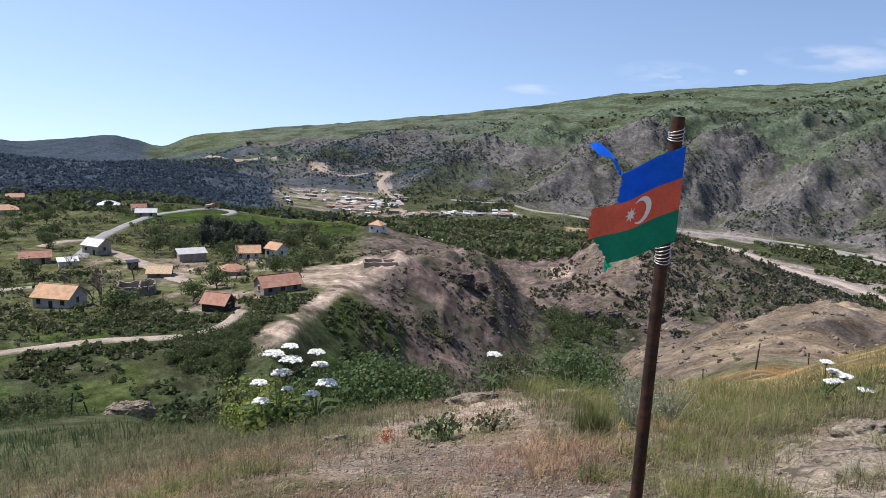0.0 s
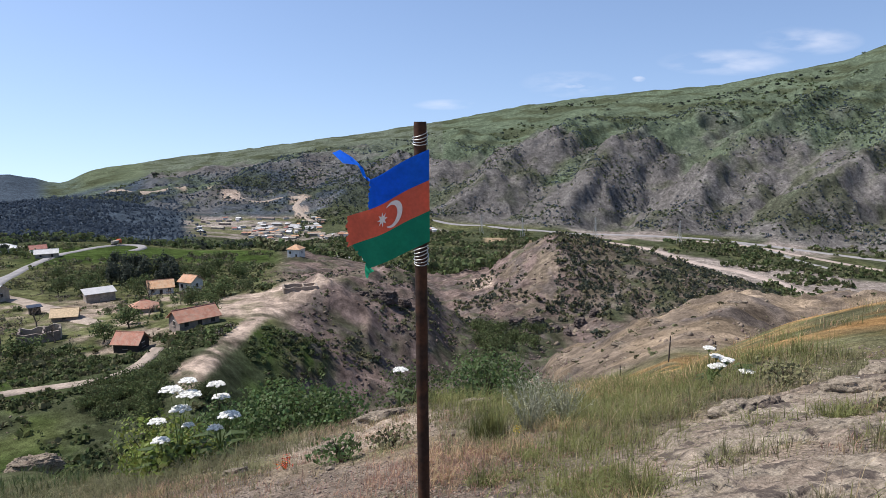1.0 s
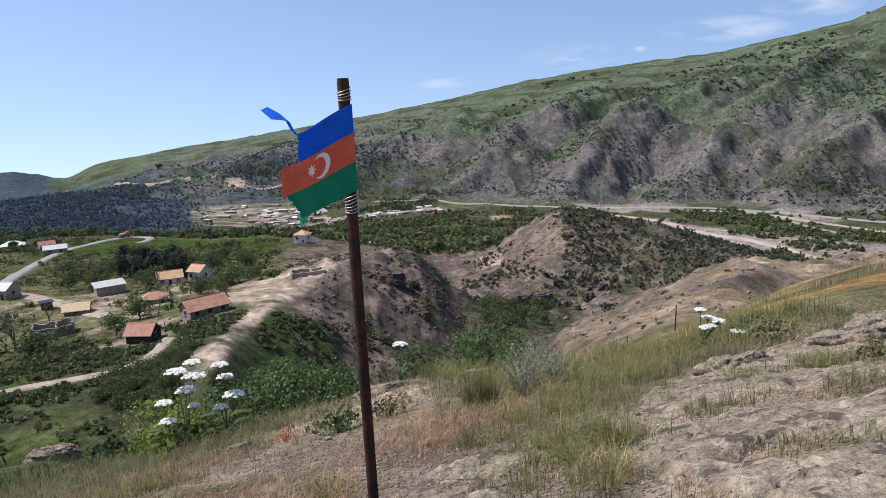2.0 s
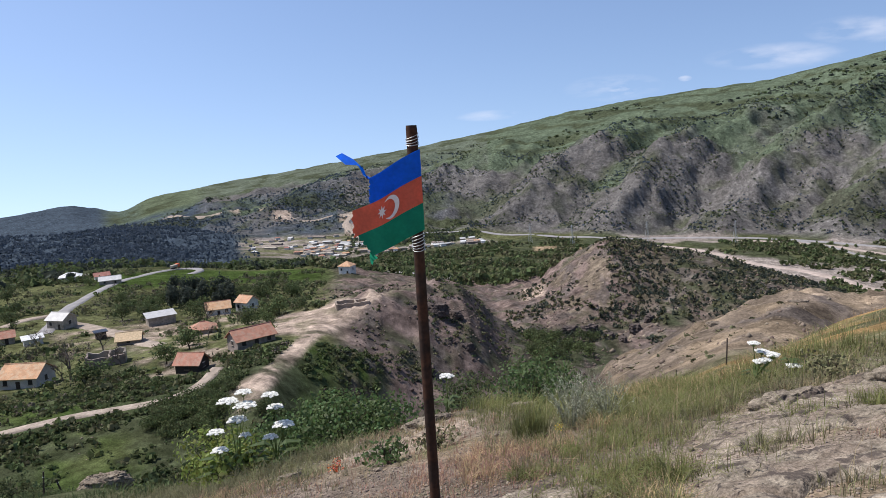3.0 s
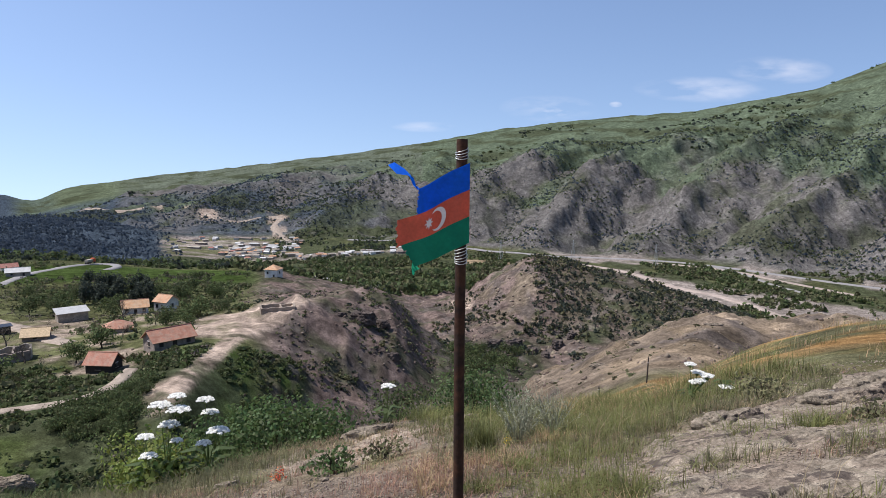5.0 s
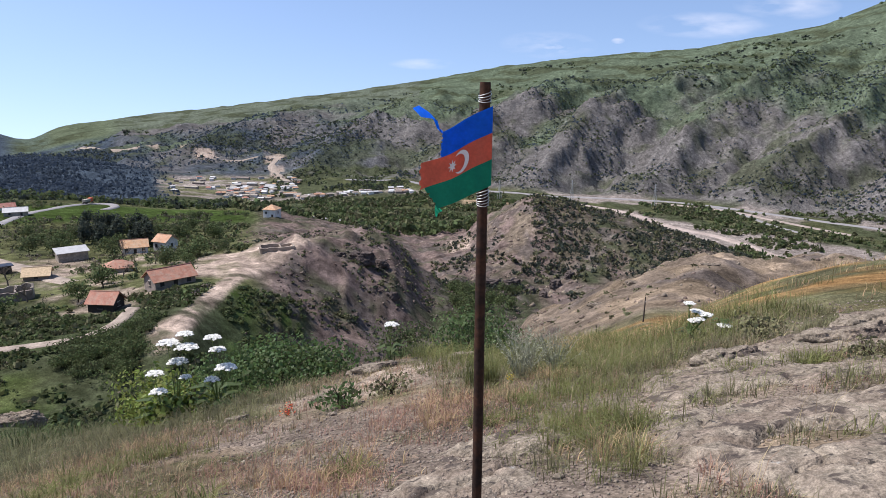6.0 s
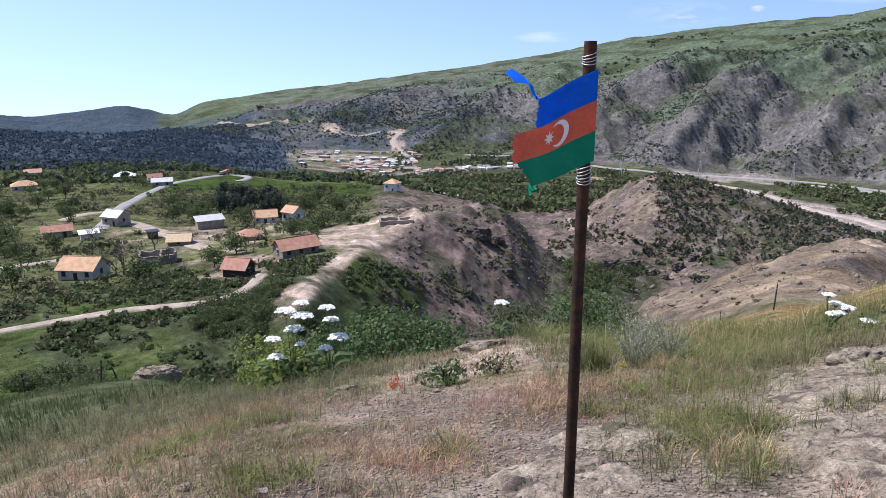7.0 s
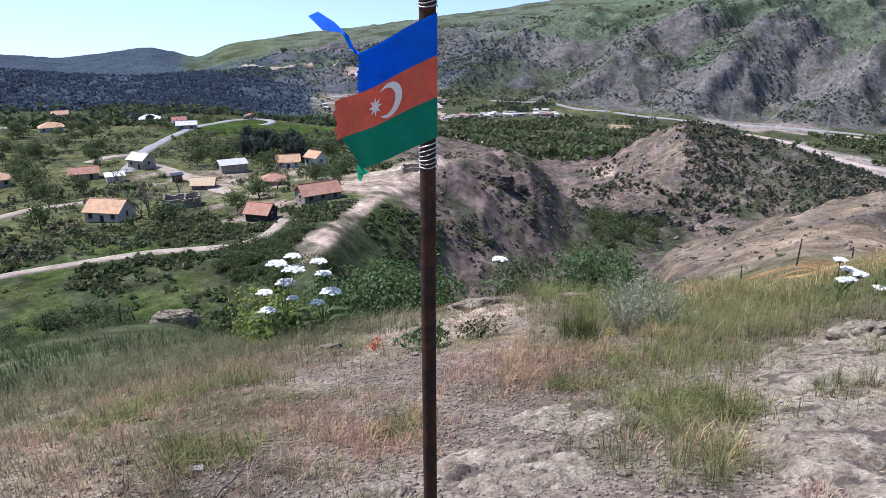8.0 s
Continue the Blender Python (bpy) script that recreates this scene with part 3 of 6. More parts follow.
def flag_pole():
    base = at(POLE.x, POLE.y)
    pole = new("flag_pole")
    pole.location = base
    tagged(pole, "rusty iron pipe planted upright in the stony ground", "pole")
    top = 1.648 - base.z
    bm = bmesh.new()
    zs = [-0.25, 0.0, 0.4, 0.9, 1.4, 1.9, top - 0.012, top]
    tube(bm, [(0.0015 * math.sin(3 * z), 0.0015 * math.cos(4 * z), z) for z in zs], [POLE_R] * 6 + [POLE_R * 1.02, POLE_R * 0.97], 20, cap=False)
    tube(bm, [(0, 0, top), (0, 0, top - 0.05)], [POLE_R * 0.97, POLE_R * 0.8], 20)
    part("pipe", bm, M_RUST, pole, smooth=True)
    for name, z0, turns, gap, seed in (("upper_wire", 1.585, 4.2, 0.0075, 1), ("lower_wire", 1.25, 6.3, 0.0085, 2)):
        rnd = random.Random(seed)
        pts, n = [], int(turns * 20)
        for k in range(n):
            a = k * math.tau / 20
            r = POLE_R + 0.0022 + 0.0014 * math.sin(a * 0.37 + seed)
            tilt = 0.006 * math.sin(a + 0.4 * (k // 20)) * rnd.choice((1, 1, 0.9))
            pts.append((r * math.cos(a), r * math.sin(a), z0 - base.z + gap * k / 20 + tilt))
        end = Vector(pts[-1])
        pts += [end + Vector((0.006, -0.004, 0.008)), end + Vector((0.009, -0.006, 0.002))]
        bm = bmesh.new()
        tube(bm, pts, 0.0013, 5)
        part(name, bm, M_WIRE, pole, "bright galvanised binding wire", True)


HOIST, FLY = 0.253, 0.27


def cloth(s, w):
    """Where the cloth hangs: s metres out from the pole, w metres down from its upper corner."""
    u = s / FLY
    x = POLE.x + POLE_R * 1.15 - 0.86 * s - 0.008 * math.sin(6.0 * u)
    y = POLE.y - POLE_R - 0.006 - 0.004 * math.sin(min(1, s / 0.05) * math.pi) + 0.026 * u * math.sin(6.5 * u + 9 * w) + 0.012 * u * u
    z = 1.573 - w - 0.41 * s - 0.010 * u * math.sin(4.5 * u + 6 * w)
    return Vector((x, y, z))


def stripe(name, w0, w1, ends, mat, flag, seed):
    """One band of cloth, torn at its outer edge; ends: the reach at the band's upper and lower edge."""
    rnd = random.Random(seed)
    bm = bmesh.new()
    rows = 22
    cols = 26
    for side in (0, 1):
        grid = []
        for j in range(rows + 1):
            t = j / rows
            reach = ends[0] + (ends[1] - ends[0]) * t + rnd.uniform(-0.005, 0.004)
            row = []
            for i in range(cols + 1):
                s = reach * i / cols - (0.014 if i == 0 else 0)
                p = cloth(max(s, -0.002), w0 + (w1 - w0) * t)
                row.append(bm.verts.new(p + Vector((0, 0.0004 if side else -0.0004, 0))))
            grid.append(row)
        rnd = random.Random(seed)
        for j in range(rows):
            for i in range(cols):
                q = (grid[j][i], grid[j][i + 1], grid[j + 1][i + 1], grid[j + 1][i])
                bm.faces.new(q if side == 0 else q[::-1])
    return part(name, bm, mat, flag, smooth=True)


def streamer(name, path, widths, mat, flag):
    bm = bmesh.new()
    ends = []
    for (x, y, z), w in zip(path, widths):
        ends.append((bm.verts.new((x - w * 0.5, y, z + w * 0.4)), bm.verts.new((x + w * 0.3, y + 0.004, z - w * 0.4))))
    for a, b in zip(ends, ends[1:]):
        bm.faces.new((a[0], a[1], b[1], b[0]))
    bmesh.ops.solidify(bm, geom=bm.faces[:], thickness=0.0012)
    return part(name, bm, mat, flag, smooth=True)


def emblem(name, outline, flag):
    """A printed shape: a closed outline in cloth metres, raised on both faces."""
    bm = bmesh.new()
    for off, flip in ((-0.0022, False), (0.0022, True)):
        vs = [bm.verts.new(cloth(s, w) + Vector((0, off, 0))) for s, w in outline]
        c = bm.verts.new(cloth(sum(p[0] for p in outline) / len(outline), sum(p[1] for p in outline) / len(outline)) + Vector((0, off, 0)))
        if name == "star":
            for k in range(len(vs)):
                bm.faces.new((vs[k], vs[(k + 1) % len(vs)], c))
        else:
            bm.verts.remove(c)
            h = len(vs) // 2
            for k in range(h - 1):
                bm.faces.new((vs[k], vs[k + 1], vs[-2 - k], vs[-1 - k]))
    bmesh.ops.recalc_face_normals(bm, faces=bm.faces[:])
    part(name, bm, M_WHITE, flag)


def torn_flag():
    flag = new("flag")
    flag.location = (0, 0, 0)
    tagged(flag, "small torn flag with blue, faded red and green bands", "flag")
    h = HOIST / 3
    stripe("blue_band", 0, h - 0.001, (0.196, 0.202), M_BLUE, flag, 3)
    stripe("red_band", h - 0.001, 2 * h - 0.001, (0.268, 0.266), M_RED, flag, 4)
    stripe("green_band", 2 * h - 0.001, HOIST, (0.252, 0.208), M_GREEN, flag, 5)
    a = cloth(0.197, 0.004)
    streamer("blue_streamer", [a + Vector(v) for v in ((0.012, 0, 0.0), (-0.008, 0.0, 0.008), (-0.016, -0.004, 0.03), (-0.026, -0.008, 0.052),
                                                       (-0.05, -0.012, 0.066), (-0.078, -0.016, 0.064))], (0.03, 0.016, 0.02, 0.034, 0.05, 0.034), M_BLUE, flag)
    b = cloth(0.207, HOIST - 0.004)
    streamer("green_streamer", [b + Vector(v) for v in ((0.008, 0, 0.0), (-0.002, 0.0, -0.012), (-0.004, -0.002, -0.03))], (0.03, 0.016, 0.007), M_GREEN, flag)
    cs, cw = 0.111, 1.5 * h
    n = 26
    arc = np.linspace(-2.35, 2.35, n)
    out = [(cs - 0.036 * math.cos(t), cw + 0.036 * math.sin(t)) for t in arc]
    arc2 = np.linspace(-2.0, 2.0, n)
    inn = [(cs + 0.0095 - 0.028 * math.cos(t), cw + 0.028 * math.sin(t)) for t in arc2]
    inn[0], inn[-1] = (out[0][0] + 0.0006, out[0][1]), (out[-1][0] + 0.0006, out[-1][1])
    emblem("crescent", out + inn[::-1], flag)
    ss = 0.151
    star = [(ss + (0.021 if k % 2 == 0 else 0.0095) * math.cos(k * math.pi / 8), cw + (0.021 if k % 2 == 0 else 0.0095) * math.sin(k * math.pi / 8)) for k in range(16)]
    emblem("star", star, flag)


flag_pole()
torn_flag()


# ---- houses ----
def quad_slab(bm, corners, thick):
    """A slab with the given upper corners."""
    corners = [Vector(c) for c in corners]
    n = (corners[1] - corners[0]).cross(corners[2] - corners[0]).normalized()
    if n.z < 0:
        n = -n
    up = [bm.verts.new(c) for c in corners]
    lo = [bm.verts.new(c - n * thick) for c in corners]
    bm.faces.new(up)
    bm.faces.new(lo[::-1])
    for k in range(len(up)):
        m = (k + 1) % len(up)
        bm.faces.new((up[k], lo[k], lo[m], up[m]))


def window_part(house, x, z, face, w, h, sill=True):
    """face: (axis, offset, sign) of the wall that holds the window."""
    axis, off, sgn = face
    def put(sx, sz, depth, lift, zz):
        bm = bmesh.new()
        if axis == "y":
            box(bm, sx, depth, sz, (x, off + sgn * lift, zz))
        else:
            box(bm, depth, sx, sz, (off + sgn * lift, x, zz))
        return bm
    win = part("window", put(w, h, 0.08, 0.02, z), M_DARK, house)
    bm = put(w + 0.24, 0.12, 0.12, 0.05, z + h / 2 + 0.06)
    part("window_frame", bm, M_PLASTER, win)
    if sill:
        part("window_sill", put(w + 0.3, 0.1, 0.22, 0.1, z - h / 2 - 0.05), M_STONEWALL, win)


def house(x, y, length, depth, wall, roof, turn, style="gable", cover_mat=None, wall_mat=None, label="", windows=2, name="house", category="house"):
    """A house with its long side along its own x axis; its base goes down into the slope."""
    if name != "town_building":
        length, depth, wall, roof = length * 0.86, depth * 0.88, wall * 0.9, roof * 0.8
    cover_mat, wall_mat = cover_mat or M_TILE, wall_mat or M_PLASTER
    c, s = math.cos(radians(turn)), math.sin(radians(turn))
    spots = [(x + c * a * length / 2 - s * b * depth / 2, y + s * a * length / 2 + c * b * depth / 2) for a in (-1, 0, 1) for b in (-1, 0, 1)]
    zs = [float(height(np.array([p[0]]), np.array([p[1]]))[0]) for p in spots]
    z0, deep = sum(zs) / len(zs), max(zs) - min(zs) + 0.6
    ob = new(name)
    ob.matrix_world = pose(x, y, z0, 0, 0, turn)
    tagged(ob, label, category)
    bm = bmesh.new()
    box(bm, length, depth, wall + deep, (0, 0, (wall - deep) / 2))
    if style == "gable":
        for sx in (-1, 1):
            vs = [bm.verts.new((sx * (length / 2 - k), p, wall + q)) for k in (0, 0.25) for p, q in ((-depth / 2, 0), (depth / 2, 0), (0, roof - 0.12))]
            bm.faces.new(vs[:3])
            bm.faces.new(vs[3:][::-1])
    part("wall", bm, wall_mat, ob)
    bm = bmesh.new()
    e, L, D = 0.55, length / 2, depth / 2
    drop = roof * e / D
    if style == "gable":
        for sgn in (-1, 1):
            quad_slab(bm, [(-L - e, sgn * (D + e), wall - drop), (L + e, sgn * (D + e), wall - drop), (L + e, 0, wall + roof), (-L - e, 0, wall + roof)], 0.16)
    elif style == "hip":
        k = max(0.3, L - D * 0.95)
        for sgn in (-1, 1):
            quad_slab(bm, [(-L - e, sgn * (D + e), wall - drop), (L + e, sgn * (D + e), wall - drop), (k, 0, wall + roof), (-k, 0, wall + roof)], 0.16)
            quad_slab(bm, [(sgn * (L + e), -D - e, wall - drop), (sgn * (L + e), D + e, wall - drop), (sgn * k, 0, wall + roof)], 0.16)
    elif style == "mono":
        quad_slab(bm, [(-L - e, -D - e, wall + 0.1), (L + e, -D - e, wall + 0.1), (L + e, D + e, wall + roof), (-L - e, D + e, wall + roof)], 0.18)
    elif style == "arch":
        pts = [(math.cos(t) * (D + 0.2), wall + math.sin(t) * roof) for t in np.linspace(0, math.pi, 13)]
        for (p, q), (p2, q2) in zip(pts, pts[1:]):
            quad_slab(bm, [(-L, p, q), (L, p, q), (L, p2, q2), (-L, p2, q2)], 0.15)
    r = part("roof", bm, cover_mat, ob)
    if style in ("gable", "hip"):
        k = L + e if style == "gable" else max(0.3, L - D * 0.95)
        bm = bmesh.new()
        tube(bm, [(-k, 0, wall + roof), (k, 0, wall + roof)], 0.14, 6)
        part("ridge_cap", bm, cover_mat, r)
    for i in range(windows):
        px = -length / 2 + length * (i + 0.5) / windows
        if i == windows // 2 and windows > 1:
            bm = bmesh.new()
            box(bm, 1.0, 0.1, 2.05, (px, -depth / 2 - 0.02, 1.02), 0.02)
            part("door", bm, M_POST, ob)
        else:
            window_part(ob, px, wall * 0.58, ("y", -depth / 2, -1), 1.0, min(1.3, wall * 0.4))
    if windows:
        for sgn in (-1, 1):
            window_part(ob, 0, wall * 0.58, ("x", sgn * length / 2, sgn), 1.0, min(1.3, wall * 0.4))
    return ob


house(-95, 163, 10.5, 8.5, 3.4, 2.8, -4, label="white plastered house with a weathered tiled gable roof", windows=3)
house(-54, 157, 6.6, 5.6, 2.6, 2.3, -12, "gable", M_TILE, M_POST, "dark timber barn with a new orange tile roof", 1)
house(-43, 169, 11.5, 7, 2.9, 2.5, 38, "gable", M_TILE, M_STONEWALL, "long low stone house under a red tile roof", 3)
house(-67, 208, 8.5, 6.5, 2.3, 2.0, 20, "hip", M_TILE, M_STONEWALL, "small stone house with a faded red roof", 2)
house(-75, 252, 9.5, 7, 3.3, 2.5, 18, "gable", M_TILE, M_PLASTER, "pale house with a red tile roof beside a taller one", 3)
house(-66, 258, 6.5, 7, 4.6, 2.3, -28, "gable", M_TILE, M_PLASTER, "white two-storey house with a red tile roof", 2)
house(-92, 241, 10.5, 6, 3.4, 1.3, 31, "mono", M_SHEET, M_STONEWALL, "dark shed with a pale sheet roof", 0, "shed", "shed")
house(-88, 205, 7.5, 6, 2.0, 2.1, 12, "gable", M_WOODRAW, M_STONEWALL, "unfinished house with a bare timber roof", 1)
house(-128, 245, 8.5, 7, 4.2, 2.4, -20, "gable", M_SHEET, M_STONEWALL, "grey stone house beside the road junction", 2)
house(-158, 208, 9, 8, 3.4, 2.4, 40, "hip", M_TILE, M_PLASTER, "white house with a red hipped roof among trees", 3)
house(-203, 211, 10, 9, 3.4, 2.6, 42, "hip", M_TILE, M_PLASTER, "white house with a pale hipped roof", 3)
house(-237, 285, 29, 18, 6.2, 4.6, 10, "hip", M_TILE, M_STONEWALL, "very large brick barn with a broad hipped roof", 6, "barn", "barn")
house(-269, 264, 16, 9, 4.0, 3.0, 50, "gable", M_TILE, M_PLASTER, "long house with a tan tile roof", 4)
house(-136, 221, 10, 6, 2.8, 2.0, 30, "gable", M_TILE, M_STONEWALL, "low house with a dull red roof behind trees", 2)
house(-122, 215, 6, 4.5, 2.4, 0.8, 34, "mono", M_SHEET, M_PLASTER, "small white outbuilding with a flat sheet roof", 0, "shed", "shed")
house(-226, 345, 13, 9, 3.4, 2.6, 36, "hip", M_TILE, M_PLASTER, "house with a pink tiled roof on a green rise", 3)
house(-203, 405, 13, 9, 3.4, 2.4, 22, "hip", M_SHEET, M_PLASTER, "white house with a pale roof near the bend", 3)
house(-182, 398, 9, 7, 2.8, 2.0, 30, "gable", M_TILE, M_PLASTER, "small house with a dull roof near the bend", 2)
house(-166, 372, 12, 8, 3.0, 2.0, 20, "gable", M_SHEET, M_STONEWALL, "roadside house with a grey sheet roof", 2)
house(-42, 393, 8.5, 8, 5.6, 2.6, -22, "hip", M_TILE, M_PLASTER, "lone white two-storey house with a tiled roof", 2)
house(-464, 446, 24, 13, 6.5, 3, 48, "gable", M_SHEET, M_PLASTER, "pale public building on the rise", 6)
house(-432, 447, 18, 13, 2.0, 5.5, 48, "arch", M_SHEET, M_SHEET, "white arched hangar on the rise", 0, "hangar", "hangar")
house(-390, 398, 15, 11, 4.5, 3, 40, "hip", M_TILE, M_STONEWALL, "stone house with a tiled roof on the rise", 4)
house(-365, 440, 12, 9, 3.5, 2.5, 30, "gable", M_SHEET, M_PLASTER, "white house beside a track on the rise", 3)
house(-300, 470, 12, 9, 3.5, 2.5, 30, "gable", M_TILE, M_PLASTER, "house half hidden by trees at the wood's edge", 3)
house(-186, 214, 7, 4, 1.8, 0.7, 30, "mono", M_SHEET, M_STONEWALL, "low byre under a pale sheet roof", 0, "shed", "shed")
house(-102, 217, 3.4, 2.6, 2.6, 0.4, 35, "mono", M_DARK, M_POST, "dark site cabin beside the lane", 0, "cabin", "cabin")


def walls_only(x, y, length, depth, tall, turn, mat, label):
    ob = new("ruin")
    ob.matrix_world = Matrix.Translation(at(x, y)) @ pose(0, 0, 0, 0, 0, turn)
    tagged(ob, label, "ruin")
    rnd = random.Random(int(x * 7))
    for px, py, sx, sy in ((0, -depth / 2, length, 0.5), (0, depth / 2, length, 0.5), (-length / 2, 0, 0.5, depth - 0.6), (length / 2, 0, 0.5, depth - 0.6), (length * 0.1, 0, 0.45, depth - 0.6)):
        bm = bmesh.new()
        n, prev = 7, None
        for k in range(n + 1):
            f, t = k / n - 0.5, tall * rnd.uniform(0.75, 1.1)
            ax, ay = (f * sx, sy / 2) if sx > sy else (sx / 2, f * sy)
            q = [bm.verts.new((px + (ax if sx > sy else g * ax), py + (g * ay if sx > sy else ay), z)) for g in (-1, 1) for z in (-1.5, t)]
            if prev:
                for i, j in ((0, 1), (1, 3), (3, 2), (2, 0)):
                    bm.faces.new((prev[i], prev[j], q[j], q[i]))
            if k in (0, n):
                bm.faces.new((q[0], q[1], q[3], q[2]))
            prev = q
        bmesh.ops.recalc_face_normals(bm, faces=bm.faces[:])
        part("wall", bm, mat, ob)


walls_only(-21, 204, 9.5, 5, 1.4, 12, M_ROAD, "low pale stone foundation walls on the ridge top")
walls_only(-83, 178, 9, 6, 3.0, 20, M_STONEWALL, "roofless brown stone walls behind a house")


def town():
    rnd = random.Random(11)
    for k in range(150):
        az = rnd.uniform(-9.5, -4.0) if k < 60 else rnd.uniform(-13.6, -4.0) if k < 110 else rnd.uniform(-4, 5.5)
        r = rnd.uniform(1050, 1210) if k < 60 else rnd.uniform(1050, 1310) if k < 110 else rnd.uniform(1018, 1048)
        x, y = polar(az, r)
        big = rnd.random() < 0.1
        house(x, y, rnd.uniform(16, 26) if big else rnd.uniform(6, 10), rnd.uniform(5, 7.5), rnd.uniform(2.4, 4), rnd.uniform(0.8, 1.6), rnd.uniform(-25, 35),
              rnd.choice(("gable", "hip", "gable")), rnd.choice((M_SHEET, M_SHEET, M_STONEWALL, M_TILE, M_STONEWALL, M_STONEWALL)), rnd.choice((M_PLASTER, M_STONEWALL)),
              "pale town building on the valley floor", 0, "town_building", "building")["group"] = "town buildings"


town()


def pylon(az, r, tall):
    """A lattice power pylon with three cross-arms."""
    x, y = polar(az, r)
    ob = new("power_pylon")
    ob.matrix_world = Matrix.Translation(at(x, y)) @ pose(0, 0, 0, 0, 0, 25)
    tagged(ob, "grey lattice steel power pylon in the valley", "pylon", "power pylons")
    w = tall * 0.09
    for sx in (-1, 1):
        for sy in (-1, 1):
            bm = bmesh.new()
            tube(bm, [(sx * w, sy * w, -1), (sx * w * 0.25, sy * w * 0.25, tall * 0.7), (0.1 * sx, 0.1 * sy, tall)], 0.16, 4)
            part("leg", bm, M_WIRE, ob)
    for k in range(6):
        z0, z1 = tall * (0.05 + 0.11 * k), tall * (0.16 + 0.11 * k)
        f0, f1 = w * (1 - 0.107 * (0.5 + 1.1 * k)), w * (1 - 0.107 * (1.6 + 1.1 * k))
        bm = bmesh.new()
        tube(bm, [(-f0, -f0, z0), (f1, -f1, z1)], 0.09, 4)
        part("brace", bm, M_WIRE, ob)
        bm = bmesh.new()
        tube(bm, [(f0, -f0, z0), (-f1, -f1, z1)], 0.09, 4)
        part("brace", bm, M_WIRE, ob)
    for z, half in ((0.72, 4.5), (0.84, 3.6), (0.95, 2.6)):
        bm = bmesh.new()
        tube(bm, [(-half, 0, tall * z), (0, 0, tall * (z + 0.025)), (half, 0, tall * z)], 0.14, 4)
        part("cross_arm", bm, M_WIRE, ob)


for a, r, tall in ((12.6, 930, 30), (18.5, 950, 30), (25, 930, 30), (9.2, 990, 28)):
    pylon(a, r, tall)


def truck(x, y, turn):
    """A tipper truck: cab, bed and six wheels."""
    ob = new("truck")
    ob.matrix_world = Matrix.Translation(at(x, y, 0.35)) @ pose(0, 0, 0, 0, 0, turn)
    tagged(ob, "orange tipper truck standing on the road bend", "truck")
    bm = bmesh.new()
    box(bm, 2.0, 2.4, 2.2, (3.0, 0, 1.9), 0.15)
    cab = part("cab", bm, M_ORANGE, ob)
    bm = bmesh.new()
    box(bm, 0.06, 2.0, 0.8, (4.02, 0, 2.4), 0.02)
    part("windscreen", bm, M_DARK, cab)
    bm = bmesh.new()
    box(bm, 4.6, 2.4, 1.4, (-0.5, 0, 1.9), 0.1)
    part("bed", bm, M_STONEWALL, ob)
    bm = bmesh.new()
    box(bm, 7.0, 0.9, 0.3, (0.4, 0, 0.95), 0.03)
    part("chassis", bm, M_DARK, ob)
    for px in (2.9, -0.9, -2.2):
        for py in (-1.05, 1.05):
            bm = bmesh.new()
            bmesh.ops.create_cone(bm, cap_ends=True, segments=14, radius1=0.5, radius2=0.5, depth=0.35, matrix=pose(px, py, 0.5, 90, 0, 0))
            part("wheel", bm, M_DARK, ob)


truck(-154.5, 437, 70)


# ---- trees, bushes and woods ----
HOUSES = np.array([(o.location.x, o.location.y) for o in bpy.data.objects if o.get("category") in ("house", "shed", "barn", "hangar", "cabin", "ruin")])
ROADS = np.concatenate([np.array([v.co[:2] for v in o.data.vertices])[::9] for o in bpy.data.objects if o.get("category") == "road"])


def clear(x, y, house_gap=7.0, road_gap=4.5):
    """Which of the spots lie away from houses and roads."""
    ok = np.ones(len(x), bool)
    for pts, gap in ((HOUSES, house_gap), (ROADS, road_gap)):
        for i in range(0, len(x), 2000):
            s = slice(i, i + 2000)
            d = np.min((x[s, None] - pts[None, :, 0]) ** 2 + (y[s, None] - pts[None, :, 1]) ** 2, axis=1)
            ok[s] &= d > gap * gap
    # bare ground along the dirt ridge, and the open meadow on the green rise
    r, az = np.hypot(x, y), np.degrees(np.arctan2(x, y))
    ridge = np.interp(az, FINE_AZ, KNOT_R[3])
    ok &= ~((az > -15.6) & (az < 1) & (np.abs(r - ridge) < 9)) & ~((az > -12.5) & (az < -6) & (r > 170) & (r < 226))
    ok &= ~((az > -23) & (az < -8) & (r > 385) & (r < 470) & (fbm(x, y, 30, 2) < 0.25))
    ok &= ~((az > -17) & (az < -9) & (r > 104) & (r < 150) & (fbm(x, y, 9, 2) < 0.2))
    return ok


